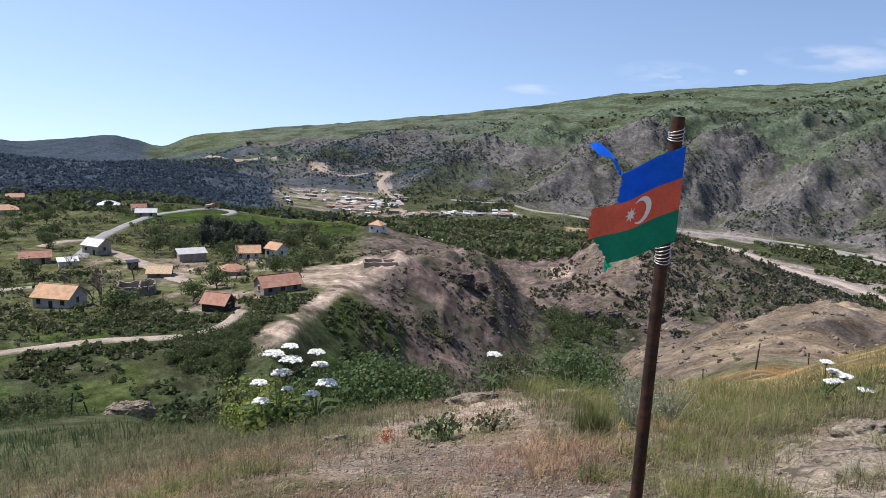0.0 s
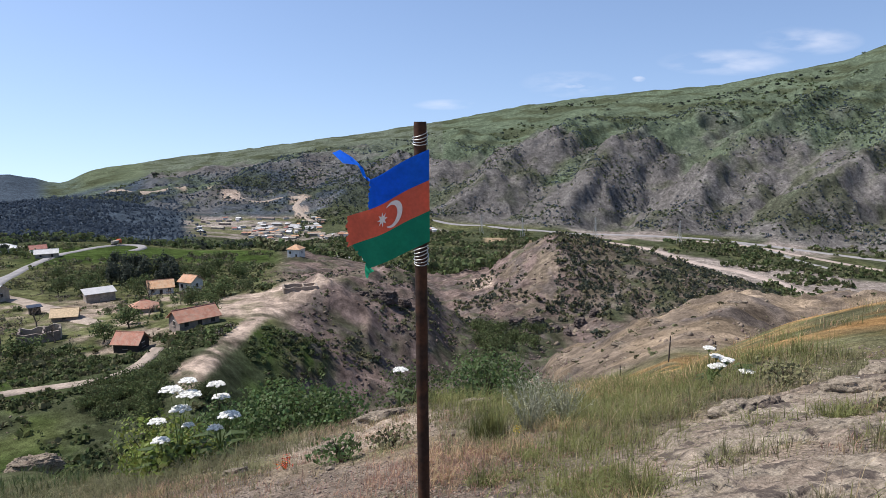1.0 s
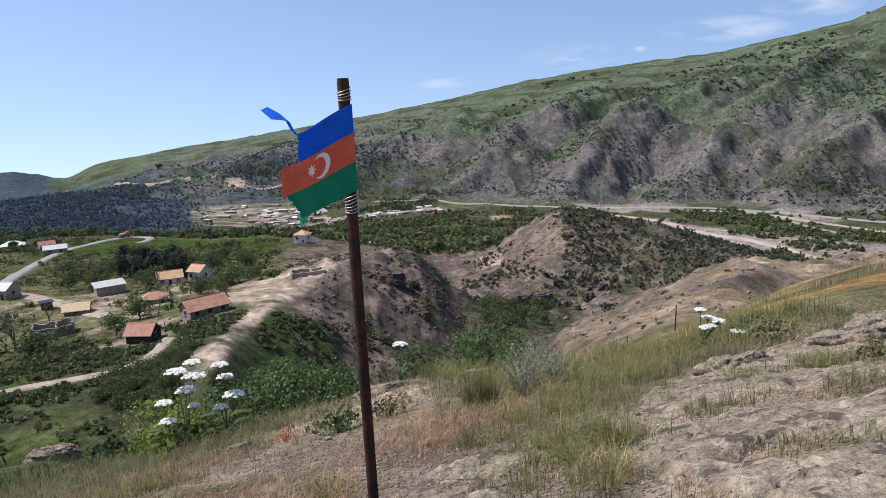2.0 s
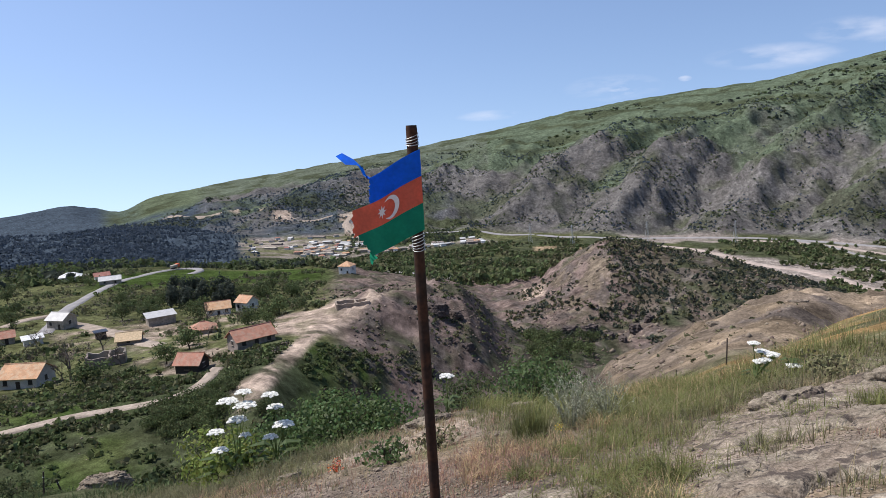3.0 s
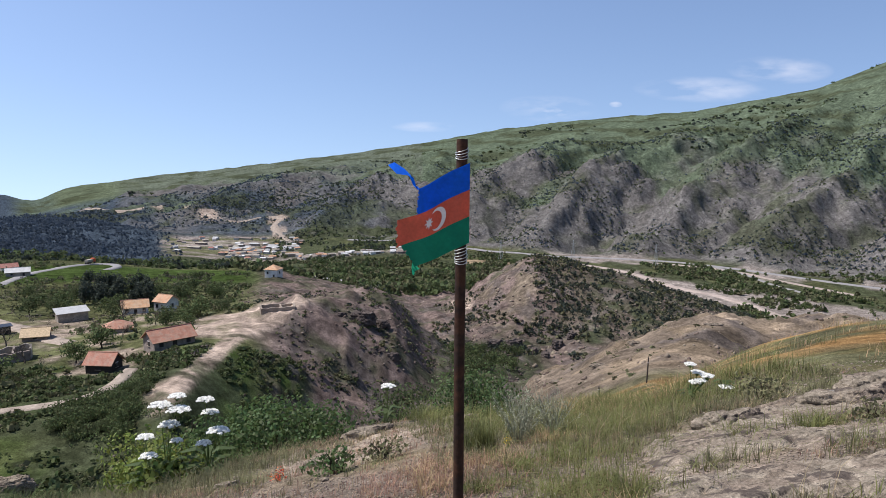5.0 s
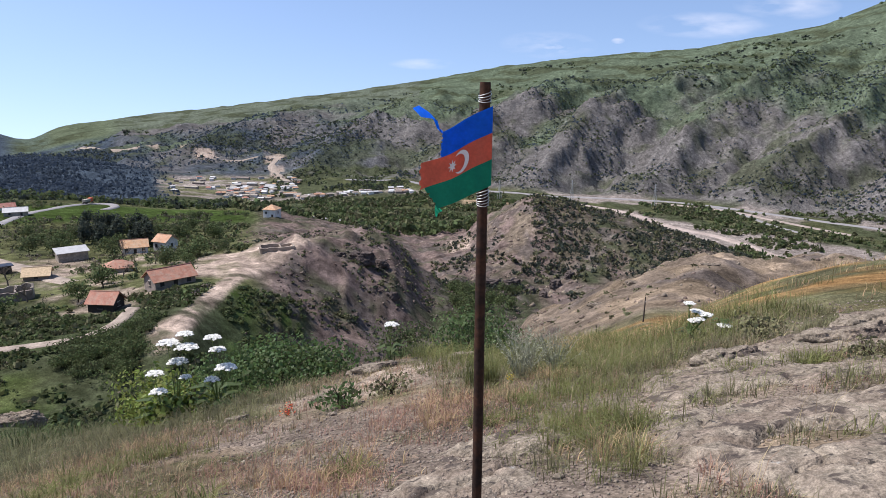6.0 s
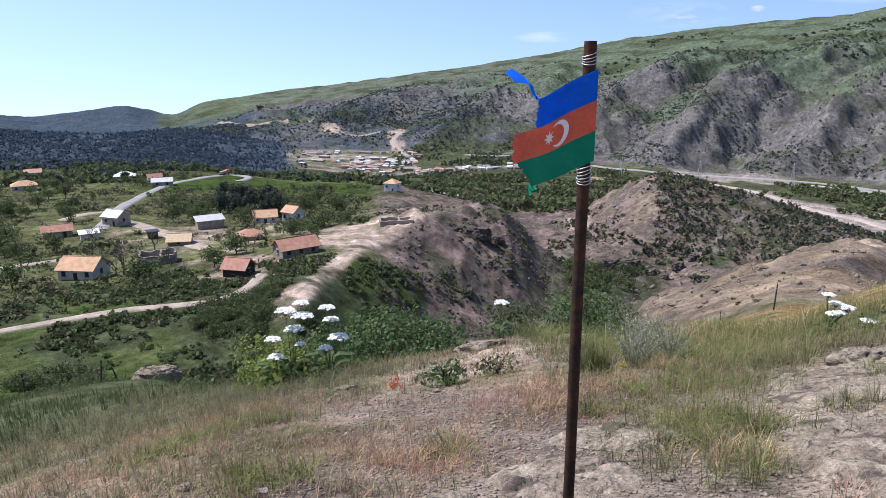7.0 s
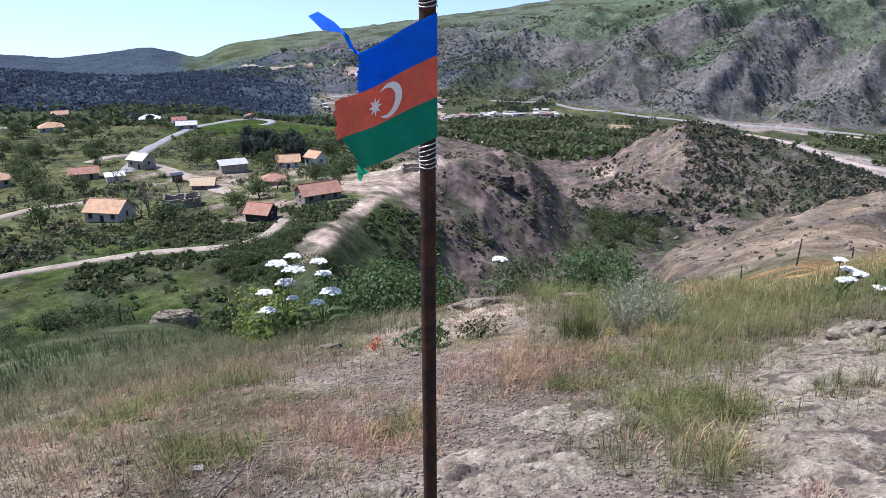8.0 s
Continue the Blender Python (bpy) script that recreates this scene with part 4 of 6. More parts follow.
def leaf_cloud(rng, base, width, tall, count, leaf, lumps=4, squash=0.0, low=0.12):
    """Leaf sprays of many plants at once: base (n,3), width, tall, leaf (n,). Returns corners and quads."""
    n = len(base)
    lump = rng.normal(size=(n, lumps, 3)) * np.array([0.26, 0.26, 0.17])
    lump[..., 2] += 0.55
    pick = rng.integers(0, lumps, (n, count))
    d = rng.normal(size=(n, count, 3))
    d /= np.linalg.norm(d, axis=2)[..., None]
    c = np.take_along_axis(lump, pick[..., None].repeat(3, 2), 1)
    p = c + d * (0.14 + 0.19 * rng.random((n, count, 1)) ** 0.6) * np.array([1.15, 1.15, 0.95])
    p[..., 2] = np.clip(p[..., 2], low, 1.15)
    if squash:
        p[..., :2] *= np.clip(1.05 - squash * p[..., 2:3], 0.08, 2)
    p = p * np.stack((width, width, tall), 1)[:, None, :]
    a = rng.normal(size=(n, count, 3)) + d * 0.2
    a -= d * np.sum(a * d, 2)[..., None] * 0.75
    a /= np.linalg.norm(a, axis=2)[..., None] + 1e-6
    b = np.cross(d + 0.5 * rng.normal(size=d.shape), a)
    b /= np.linalg.norm(b, axis=2)[..., None] + 1e-6
    s = leaf[:, None, None] * (0.6 + 0.8 * rng.random((n, count, 1)))
    corner = [(-1, -0.55), (0.25, -0.8), (1, 0.45), (-0.35, 0.75)]
    q = base[:, None, None, :] + np.stack([p + a * s * u + b * s * v for u, v in corner], 2)
    return q.reshape(-1, 3), np.arange(n * count * 4).reshape(-1, 4)


def spots(rng, count, az, r, keep=None, power=1.0, gaps=(7.0, 4.5)):
    """Random places on the ground within bearings and distances; keep: a function of x, y giving the chance to stay."""
    a = rng.uniform(az[0], az[1], count)
    d = (r[0] ** (1 + power) + rng.random(count) * (r[1] ** (1 + power) - r[0] ** (1 + power))) ** (1 / (1 + power))
    x, y = d * np.sin(np.radians(a)), d * np.cos(np.radians(a))
    if keep is not None:
        k = rng.random(count) < keep(x, y)
        x, y = x[k], y[k]
    k = clear(x, y, *gaps)
    x, y = x[k], y[k]
    return np.column_stack((x, y, height(x, y)))


def stuff(name, rng, base, width, tall, count, mat, label, category, leaf=0.3, squash=0.0, lumps=4):
    base = base.copy()
    base[:, 2] -= tall * 0.08
    v, f = leaf_cloud(rng, base, width, tall, count, leaf * width, lumps, squash)
    return tagged(linked(name, raw(name, v, f), mat), label, category, kind="stuff")


def patchy(length, level, sharp=4.0, dx=0):
    return lambda x, y: np.clip(0.5 + sharp * (fbm(x + dx, y, length, 3) - level), 0, 1)


G = np.random.default_rng(21)
even = lambda level, length=40, dx=0, gain=1.5: (lambda x, y: np.clip(level + gain * fbm(x + dx, y, length, 3), 0.04, 1))


def mixed(name, count, az, r, keep, width, tall, leaves, mats, label, category, leaf, squash=0.0, power=0.8, gaps=(7.0, 4.5), above=None):
    """One growth in several hues: a share of the plants for each material."""
    b = spots(G, count, az, r, keep, power, gaps)
    if above is not None:
        b = b[b[:, 2] > above]
    who = G.integers(0, len(mats), len(b))
    for k, mat in enumerate(mats):
        q = b[who == k]
        w = width[0] + (width[1] - width[0]) * G.random(len(q)) ** 1.6
        stuff(name, G, q, w, np.minimum(w * 1.5, tall[0] + (tall[1] - tall[0]) * G.random(len(q)) ** 1.4), leaves, mat, label, category, leaf, squash)


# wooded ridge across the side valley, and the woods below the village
mixed("conifer_woods", 31000, (-53, -13), (680, 1500), (lambda x, y: np.clip(0.9 + fbm(x, y, 140, 3), 0, 1) * np.clip((-12.8 - np.degrees(np.arctan2(x, y))) / 9, 0.0, 1)), (3, 6.5), (2.5, 6.5), 5, (M_HAZED_WOOD, M_HAZED_WOOD), "dark conifer woods covering the far ridge", "woods", 0.36, 0.5, 0.5)
mixed("mixed_woods", 6500, (-53, -8), (430, 900), even(0.5, 60, 50, 2.5), (2.5, 7), (2.5, 7), 16, (M_LEAF_DARK, M_NEEDLE, M_LEAF), "dense green trees beyond the village", "woods", 0.27)
mixed("valley_woods", 5600, (-9, 13), (440, 1010), even(0.42, 60, 90, 2.6), (3, 8), (3, 8), 16, (M_LEAF_DARK, M_OLIVE, M_LEAF), "green trees filling the valley floor", "woods", 0.27)
mixed("riverside_trees", 4600, (12, 46), (560, 990), patchy(60, 0.06, 4, 130), (3, 8), (2.5, 6.5), 14, (M_LEAF_DARK, M_LEAF, M_OLIVE), "green trees on the flats beside the river bed", "woods", 0.27, gaps=(7, 9))
mixed("town_trees", 1500, (-6, 5), (1050, 1320), even(0.55, 50, 15, 2.0), (3, 7), (3, 7), 8, (M_LEAF_DARK, M_NEEDLE), "green trees beside the town", "woods", 0.3, gaps=(7, 9))
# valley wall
# a third of this scrub takes the haze-tinted blue as well
mixed("mountain_scrub", 62000, (-12, 47), (1000, 1700), even(0.5, 90, 10, 1.9), (1.2, 4.8), (1.0, 3.8), 4, (M_NEEDLE, M_LEAF_DARK, M_HAZED_WOOD), "dark scrub dotted over the valley wall", "scrub", 0.36, 0, 0.3, (5, 12), -146)
mixed("far_slope_woods", 9000, (-24, 4), (1345, 2000), (lambda x, y: np.clip(0.5 + 1.8 * fbm(x + 60, y, 150, 3), 0.05, 1) * np.clip((4 - np.degrees(np.arctan2(x, y))) / 10, 0, 1)), (2.5, 6.5), (2, 5.5), 4, (M_HAZED_WOOD, M_HAZED_WOOD, M_NEEDLE), "dark woods on the lower far slope", "woods", 0.38, 0.3, 0.3, (5, 12))
mixed("plateau_hedges", 3400, (-20, 47), (1500, 2150), patchy(200, 0.14, 5, 10), (4, 12), (2, 4), 8, (M_LEAF_DARK, M_NEEDLE), "hedges and thickets on the green upland", "scrub", 0.3, 0, 0.3)
# knoll and ridge
mixed("juniper_wood", 8500, (15.5, 44), (300, 540), even(0.9, 40, 0, 1.2), (1.0, 3.0), (1.2, 3.4), 10, (M_NEEDLE, M_NEEDLE, M_OLIVE), "dark junipers covering the knoll's shaded flank", "woods", 0.25, 0.4)
mixed("knoll_junipers", 1700, (7, 20), (255, 420), patchy(22, 0.06, 4), (0.8, 2.6), (0.9, 2.8), 20, (M_NEEDLE, M_OLIVE), "junipers dotted on the bare knoll", "scrub", 0.25, 0.4)
mixed("ridge_scrub", 6500, (-8, 13), (80, 300), even(0.34, 16, 70, 1.8), (0.3, 1.7), (0.25, 1.2), 14, (M_LEAF_DARK, M_OLIVE, M_NEEDLE), "low dark scrub on the brown ridge flank", "scrub", 0.25)
mixed("spur_scrub", 1600, (13, 48), (58, 150), even(0.18, 9, 70, 2.0), (0.15, 0.7), (0.1, 0.4), 12, (M_OLIVE,), "small dry bushes on the tan spur", "scrub", 0.25)
# scrub of the fields and between the houses
mixed("field_scrub", 11500, (-54, -13), (62, 175), even(0.46, 13, 20, 2.4), (0.4, 2.4), (0.25, 1.4), 14, (M_LEAF_DARK, M_OLIVE, M_LEAF), "low bushes scattered over the field", "scrub", 0.24, 0, 0.6, (6, 3.2))
mixed("village_scrub", 7400, (-54, -8), (160, 480), even(0.42, 28, 33, 2.2), (0.8, 4.0), (0.6, 3.6), 24, (M_LEAF_DARK, M_OLIVE, M_LEAF, M_OLIVE), "green bushes between the village houses", "scrub", 0.16, 0, 0.9, (8.5, 4.5))
mixed("bare_thicket", 3600, (-53, -11), (150, 420), even(0.35, 30, 233, 2.5), (1.0, 3.0), (1.0, 3.0), 34, (M_TWIG,), "grey leafless thickets between the houses", "scrub", 0.08, 0, 0.9, (8.5, 5))
mixed("bank_scrub", 1500, (-13.5, -4), (90, 168), even(0.75, 12, 13, 1.5), (0.5, 1.9), (0.35, 1.3), 20, (M_LEAF, M_LEAF_DARK), "bright green low bushes beside the dirt ridge", "scrub", 0.22, 0, 0.8, (6, 3.2))


def tree_proto(seed, width, tall, leaves, mat, leaf, trunk_share=0.4, squash=0.0, name="tree", label="", category="tree"):
    """A tapered trunk with limbs and a crown of leaf sprays."""
    rng, rnd = np.random.default_rng(seed), random.Random(seed)
    ob = new(name)
    tagged(ob, label, category)
    bm = bmesh.new()
    bend = [Vector((rnd.uniform(-1, 1), rnd.uniform(-1, 1), 0)) * 0.04 * tall for _ in range(4)]
    pts = [Vector((0, 0, -0.3)), Vector((0, 0, tall * 0.2)) + bend[0], Vector((0, 0, tall * trunk_share)) + bend[1], Vector((0, 0, tall * 0.75)) + bend[2]]
    tube(bm, pts, [tall * 0.032, tall * 0.026, tall * 0.02, tall * 0.007], 6)
    for k in range(5):
        a = k * 2.4 + rnd.random()
        s = pts[1].lerp(pts[3], rnd.uniform(0.1, 0.7))
        e = s + Vector((math.cos(a), math.sin(a), rnd.uniform(0.5, 1.0))) * width * 0.3
        tube(bm, [s, s.lerp(e, 0.5) + Vector((0, 0, -0.03 * tall)), e], [tall * 0.013, tall * 0.009, tall * 0.004], 5)
    part("trunk", bm, M_BARK, ob)
    v, f = leaf_cloud(rng, np.zeros((1, 3)), np.array([width]), np.array([tall]), leaves, np.array([leaf]), 9, squash)
    linked("crown", raw("crown", v, f), mat, ob)
    return ob


def bare_tree(seed, tall, mat, name="bare_tree", label=""):
    rnd = random.Random(seed)
    ob = new(name)
    tagged(ob, label, "tree")
    trunk, twigs = bmesh.new(), bmesh.new()

    def grow(p, d, length, rad, depth):
        q = p + d * length
        mid = p.lerp(q, 0.5) + Vector((rnd.uniform(-1, 1), rnd.uniform(-1, 1), rnd.uniform(-1, 1))) * length * 0.06
        tube(trunk if depth < 2 else twigs, [p, mid, q], [rad, rad * 0.85, rad * 0.65], 6 if depth < 2 else 3, cap=False)
        if depth < 5:
            for k in range(3 if depth < 4 else 2):
                t = Vector((rnd.uniform(-1, 1), rnd.uniform(-1, 1), rnd.uniform(-0.15, 0.9)))
                grow(p.lerp(q, rnd.uniform(0.6, 1.0)), (d * 0.75 + t * 0.75).normalized(), length * rnd.uniform(0.6, 0.78), rad * 0.6, depth + 1)
    grow(Vector((0, 0, -0.4)), Vector((0.03, 0.02, 1)).normalized(), tall * 0.33, tall * 0.028, 0)
    part("trunk", trunk, mat, ob)
    part("branchwork", twigs, mat, ob)["kind"] = "stuff"
    return ob


def plant_out(protos, places, rng, group, lo=0.75, hi=1.25):
    for k, p in enumerate(places):
        src = protos[k % len(protos)]
        m = Matrix.LocRotScale(Vector(p), Euler((0, 0, rng.uniform(0, 6.28))), None)
        s = rng.uniform(lo, hi)
        if k < len(protos):
            ob = src
            ob.matrix_basis = m @ Matrix.Diagonal((s, s, s * rng.uniform(0.85, 1.15), 1))
        else:
            keep = src.scale.copy()
            src.scale = (s, s, s * rng.uniform(0.85, 1.15))
            ob = copy_thing(src, m)
            src.scale = keep
        ob["group"] = group


T = np.random.default_rng(5)
label = "round green tree beside the village houses"
plant_out([tree_proto(k, 5.0, 5.5, 620, M_LEAF if k % 3 == 0 else M_LEAF_DARK, 0.23, label=label) for k in range(5)],
          spots(T, 330, (-52, -10), (170, 420), patchy(40, 0.0, 4, 500), 0.9, (9, 5))[:130], T, "village trees")
label = "leafy bush on the slope under the hilltop"
plant_out([tree_proto(10 + k, 3.8, 2.5, 700, M_LEAF if k % 2 else M_LEAF_DARK, 0.135, 0.25, name="bush", label=label, category="bush") for k in range(4)],
          spots(T, 420, (-27, -11), (48, 150), patchy(18, -0.12, 4, 40), 0.9, (7, 4))[:120], T, "slope bushes", 0.6, 1.2)
label = "dark bush at the edge of the green field"
plant_out([tree_proto(20 + k, 4.0, 2.4, 520, M_LEAF_DARK, 0.15, 0.25, name="bush", label=label, category="bush") for k in range(3)],
          spots(T, 420, (-54, -25), (56, 128), patchy(18, -0.05, 4, 77), 0.9, (7, 3.5))[:105], T, "field bushes", 0.5, 1.2)
label = "fresh green willow in the gully"
plant_out([tree_proto(30 + k, 4.2, 4.0, 380, M_LEAF if k == 1 else M_LEAF_DARK, 0.22, name="willow", label=label) for k in range(3)],
          spots(T, 80, (8.5, 14.5), (210, 275), None, 0.9)[:36], T, "gully trees")
label = "tall dark tree standing in a row"
plant_out([tree_proto(40 + k, 4.5, 8.5, 460, M_NEEDLE, 0.36, 0.4, 0.4, name="pine", label=label) for k in range(3)],
          spots(T, 70, (-20.5, -15.5), (275, 335), None, 0.9)[:26], T, "dark grove")
label = "bare grey tree without leaves"
bare = [bare_tree(50 + k, 7.5, M_TWIG, label=label) for k in range(3)]
plant_out(bare, [at(*q, -0.2) for q in ((-87.5, 164), (-92, 196), (-102, 178), (-62, 196), (-116, 206), (-78, 174), (-140, 166), (-71, 226), (-58, 214))], T, "bare trees", 0.8, 1.15)

big = bare_tree(63, 11.5, M_TWIG, label="tall bare grey tree beside a white house")
big.location = at(-86.0, 165.0, -0.2)


# ---- hilltop: rocks, stones, fence posts ----
def rock(x, y, sx, sy, sz, turn, seed, label, sink=0.45, name="rock", layered=0.0, mat=None):
    """A weathered boulder or slab, partly sunk in the ground."""
    bm = bmesh.new()
    bmesh.ops.create_icosphere(bm, subdivisions=5 if sx > 0.7 else 4 if sx > 0.3 else 3, radius=1)
    o = Vector((seed * 7.1, seed * 3.3, seed))
    for v in bm.verts:
        p = v.co.copy()
        k = 1 + 0.34 * noise.noise(p * 1.5 + o) + 0.2 * noise.noise(p * 3.3 + o) + 0.14 * abs(noise.noise(p * 6 + o)) + 0.07 * noise.noise(p * 12 + o) + 0.05 * noise.noise(p * 25 + o)
        q = Vector((p.x, p.y, max(-0.6, min(0.62, p.z) * 1.5))) * k
        if layered:
            q.x += layered * math.copysign(1, math.sin(q.z * 16 + 2 * noise.noise(p * 2 + o))) * 0.06
            q.y += layered * math.copysign(1, math.sin(q.z * 16 + 2 * noise.noise(p * 2 + o))) * 0.06
        v.co = Vector((q.x * sx / 2, q.y * sy / 2, q.z * sz / 2))
    ob = part(name, bm, mat or M_ROCK, smooth=True)
    z = at(x, y)
    n = Vector((0.116, -0.2826, 1)) if abs(x) < 12 and y < 16 else Vector((0, 0, 1))
    n = Vector((-n.x, -n.y, 1)).normalized() if n.x else n
    tilt = Vector((0, 0, 1)).rotation_difference(n).to_matrix().to_4x4()
    ob.matrix_world = Matrix.Translation(z + n * sz * (0.5 - sink)) @ tilt @ pose(0, 0, 0, 0, 0, turn)
    return tagged(ob, label, "rock")


OUTCROP_EDGE = ((2.2, 2.5), (2.5, 2.3), (3.3, 1.95), (4.7, 2.15), (5.5, 2.55), (6.6, 2.95), (7.1, 3.9), (7.6, 5.2), (8.4, 7.5))


def bare_rock(x, y):
    """How far inside the bedrock a spot lies, in metres; below zero there is soil."""
    x, y = np.asarray(x, float), np.asarray(y, float)
    edge = np.array(OUTCROP_EDGE)
    d = x - np.interp(y, edge[:, 0], edge[:, 1])
    for px, py, rx, ry in ((3.3, 5.2, 0.62, 0.3), (4.15, 4.95, 0.5, 0.26), (2.9, 3.75, 0.45, 0.22), (5.3, 6.0, 0.8, 0.2)):
        d = np.minimum(d, (np.hypot((x - px) / rx, (y - py) / ry) - 1) * 0.4)
    for px, py, rx, ry in ((1.1, 5.05, 0.62, 0.4), (0.5, 4.12, 0.55, 0.36), (-0.22, 3.75, 0.35, 0.2)):
        d = np.maximum(d, (1 - np.hypot((x - px) / rx, (y - py) / ry)) * 0.4)
    return d + 0.22 * fbm(x + 5, y, 0.8, 4, 0.6)


def bedrock(name, x0, x1, y0, y1, step, plates, label):
    """Flat weathered bedrock showing through the soil, split by cracks into worn plates."""
    rng = np.random.default_rng(int(x1 * 10))
    X, Y = np.meshgrid(np.arange(x0, x1, step), np.arange(y0, y1, step))
    m = np.minimum.reduce((bare_rock(X, Y), 0.6 * (Y + 0.4 - X), Y - y0 - 0.15, y1 - 0.15 - Y, x1 + 0.3 - X))
    seeds = np.column_stack((rng.uniform(x0, x1, plates), rng.uniform(y0, y1, plates)))
    wx, wy = X + 0.3 * fbm(X, Y, 0.7, 4), Y + 0.3 * fbm(X + 20, Y, 0.7, 4)
    d = np.hypot(wx[..., None] - seeds[:, 0], (wy[..., None] - seeds[:, 1]) * 1.6)
    order = np.argsort(d, axis=-1)
    owner = order[..., 0]
    near, second = np.take_along_axis(d, order[..., :1], -1)[..., 0], np.take_along_axis(d, order[..., 1:2], -1)[..., 0]
    crack = np.clip((second - near) / 0.07, 0, 1)
    lift = 0.03 + rng.uniform(0, 0.05, plates)[owner] + 0.03 * fbm(X, Y, 0.8, 5, 0.6) + 0.034 * fbm(X, Y, 0.22, 3, 0.6, True)
    lift = np.maximum(lift, 0.012) * np.clip(m / 0.12, 0, 1) - 0.05 * (1 - crack) - 0.12 * np.clip(-m / 0.15, 0, 1)
    V = np.stack((X, Y, height(X, Y) + lift), -1).reshape(-1, 3)
    ny, nx = X.shape
    i, j = np.meshgrid(np.arange(ny - 1), np.arange(nx - 1), indexing="ij")
    q = np.stack((i * nx + j, i * nx + j + 1, (i + 1) * nx + j + 1, (i + 1) * nx + j), -1).reshape(-1, 4)
    q = q[(m.reshape(-1)[q].max(1) > -0.12) & (X.reshape(-1)[q[:, 0]] < 1.0 * Y.reshape(-1)[q[:, 0]] + 0.6)]
    ob = new(name)
    tagged(ob, label, "rock")
    of = owner.reshape(-1)[q[:, 0]]
    for k in range(plates):
        mine = q[of == k]
        if len(mine) > 12:
            used, f = np.unique(mine, return_inverse=True)
            linked("rock_plate", raw("rock_plate", V[used], f.reshape(-1, 4)), M_ROCK, ob, smooth=True)


bedrock("rock_outcrop", 1.45, 7.6, 2.4, 8.2, 0.034, 26, "broad pale bedrock worn flat, blotched with dark lichen")
bedrock("rock_slab", -0.75, 1.45, 3.4, 5.6, 0.026, 9, "low pale bedrock slabs flush with the gravel")
BOULDER = "pale weathered boulder standing out of the grass"
for k, (x, y, sx, sy, sz, turn) in enumerate(((4.15, 6.95, 0.8, 0.4, 0.26, 10), (5.6, 6.95, 1.1, 0.6, 0.3, -20), (6.5, 7.5, 1.2, 0.8, 0.4, 15), (0.2, 11.4, 0.9, 0.5, 0.26, 10),
                                              (-0.6, 9.7, 0.5, 0.3, 0.16, 30), (-1.9, 9.4, 0.35, 0.22, 0.12, 0), (1.9, 12.6, 0.7, 0.4, 0.2, 0))):
    rock(x, y, sx, sy, sz, turn, 23 + k, BOULDER, 0.5)
for k, (a, r, s, tall) in enumerate(((1.1, 212, 7, 4.5), (2.6, 216, 5, 3.5), (-0.8, 214, 3.5, 2.2), (3.6, 196, 4, 2.6), (12.2, 290, 8, 5), (13.8, 286, 9, 5.5), (15.4, 282, 6, 4), (17.5, 290, 8, 5.5),
                                     (18.6, 300, 6, 4), (5.0, 170, 3.2, 2), (16.5, 262, 5, 3), (0.4, 180, 2.6, 1.6))):
    x, y = polar(a, r)
    rock(x, y, s, s * 0.6, tall, -25 + 11 * k, 90 + k, "dark jointed crag standing out of the brown slope", 0.45, "crag", 0.6, M_CRAG)
x, y = polar(-26.3, 41.0)
rock(x, y, 2.4, 1.5, 1.2, 20, 41, "layered pale rock outcrop jutting from the slope", 0.4, layered=1.0)
for k, (a, r, s) in enumerate(((21, 76, 2.2), (24, 88, 2.6), (29.5, 92, 2.4), (17.5, 82, 1.8))):
    x, y = polar(a, r)
    rock(x, y, s, s * 0.5, s * 0.22, -20 + 9 * k, 51 + k, "flat dark rock ledge across the tan spur", 0.62, "rock_ledge", 1.0)
R = np.random.default_rng(3)
for k in range(24):
    x, y = polar(R.uniform(-32, 34), R.uniform(3.2, 11))
    s = R.uniform(0.03, 0.11)
    rock(x, y, s * 1.3, s, s * 0.8, R.uniform(0, 360), 70 + k, "small grey stone lying on the gravel", 0.4, "stone")["group"] = "loose stones"


def pebbles(count):
    rng = np.random.default_rng(13)
    a, r = np.radians(rng.uniform(-42, 44, count)), 2.4 + 10.5 * rng.random(count) ** 1.3
    x, y = r * np.sin(a), r * np.cos(a)
    k = rng.random(count) < np.clip(0.75 - 1.6 * fbm(x + 31, y + 7, 2.2, 3), 0.1, 1)
    x, y, r = x[k], y[k], r[k]
    n = len(x)
    c = np.column_stack((x, y, height(x, y) + 0.004))
    s = (0.007 + 0.019 * rng.random(n) ** 2.5)[:, None, None] * (0.7 + 0.05 * r)[:, None, None]
    oct_v = np.array([(1, 0, 0), (0, 1, 0), (-1, 0, 0), (0, -1, 0), (0.1, 0.1, 0.7), (0, 0, -0.6)])
    v = c[:, None, :] + s * oct_v[None] * rng.uniform(0.6, 1.3, (n, 6, 3))
    f = np.array([(0, 1, 4), (1, 2, 4), (2, 3, 4), (3, 0, 4), (1, 0, 5), (2, 1, 5), (3, 2, 5), (0, 3, 5)])
    f = (np.arange(n)[:, None, None] * 6 + f[None]).reshape(-1, 3)
    tagged(linked("gravel", raw("gravel", v.reshape(-1, 3), f), M_PEBBLE), "loose grey gravel strewn over the hilltop", "gravel", kind="stuff")


M_PEBBLE = material("pebble", (0.228, 0.187, 0.15), 0.95, vary=0.2, scale=3, bump=0, per="island")
pebbles(27000)


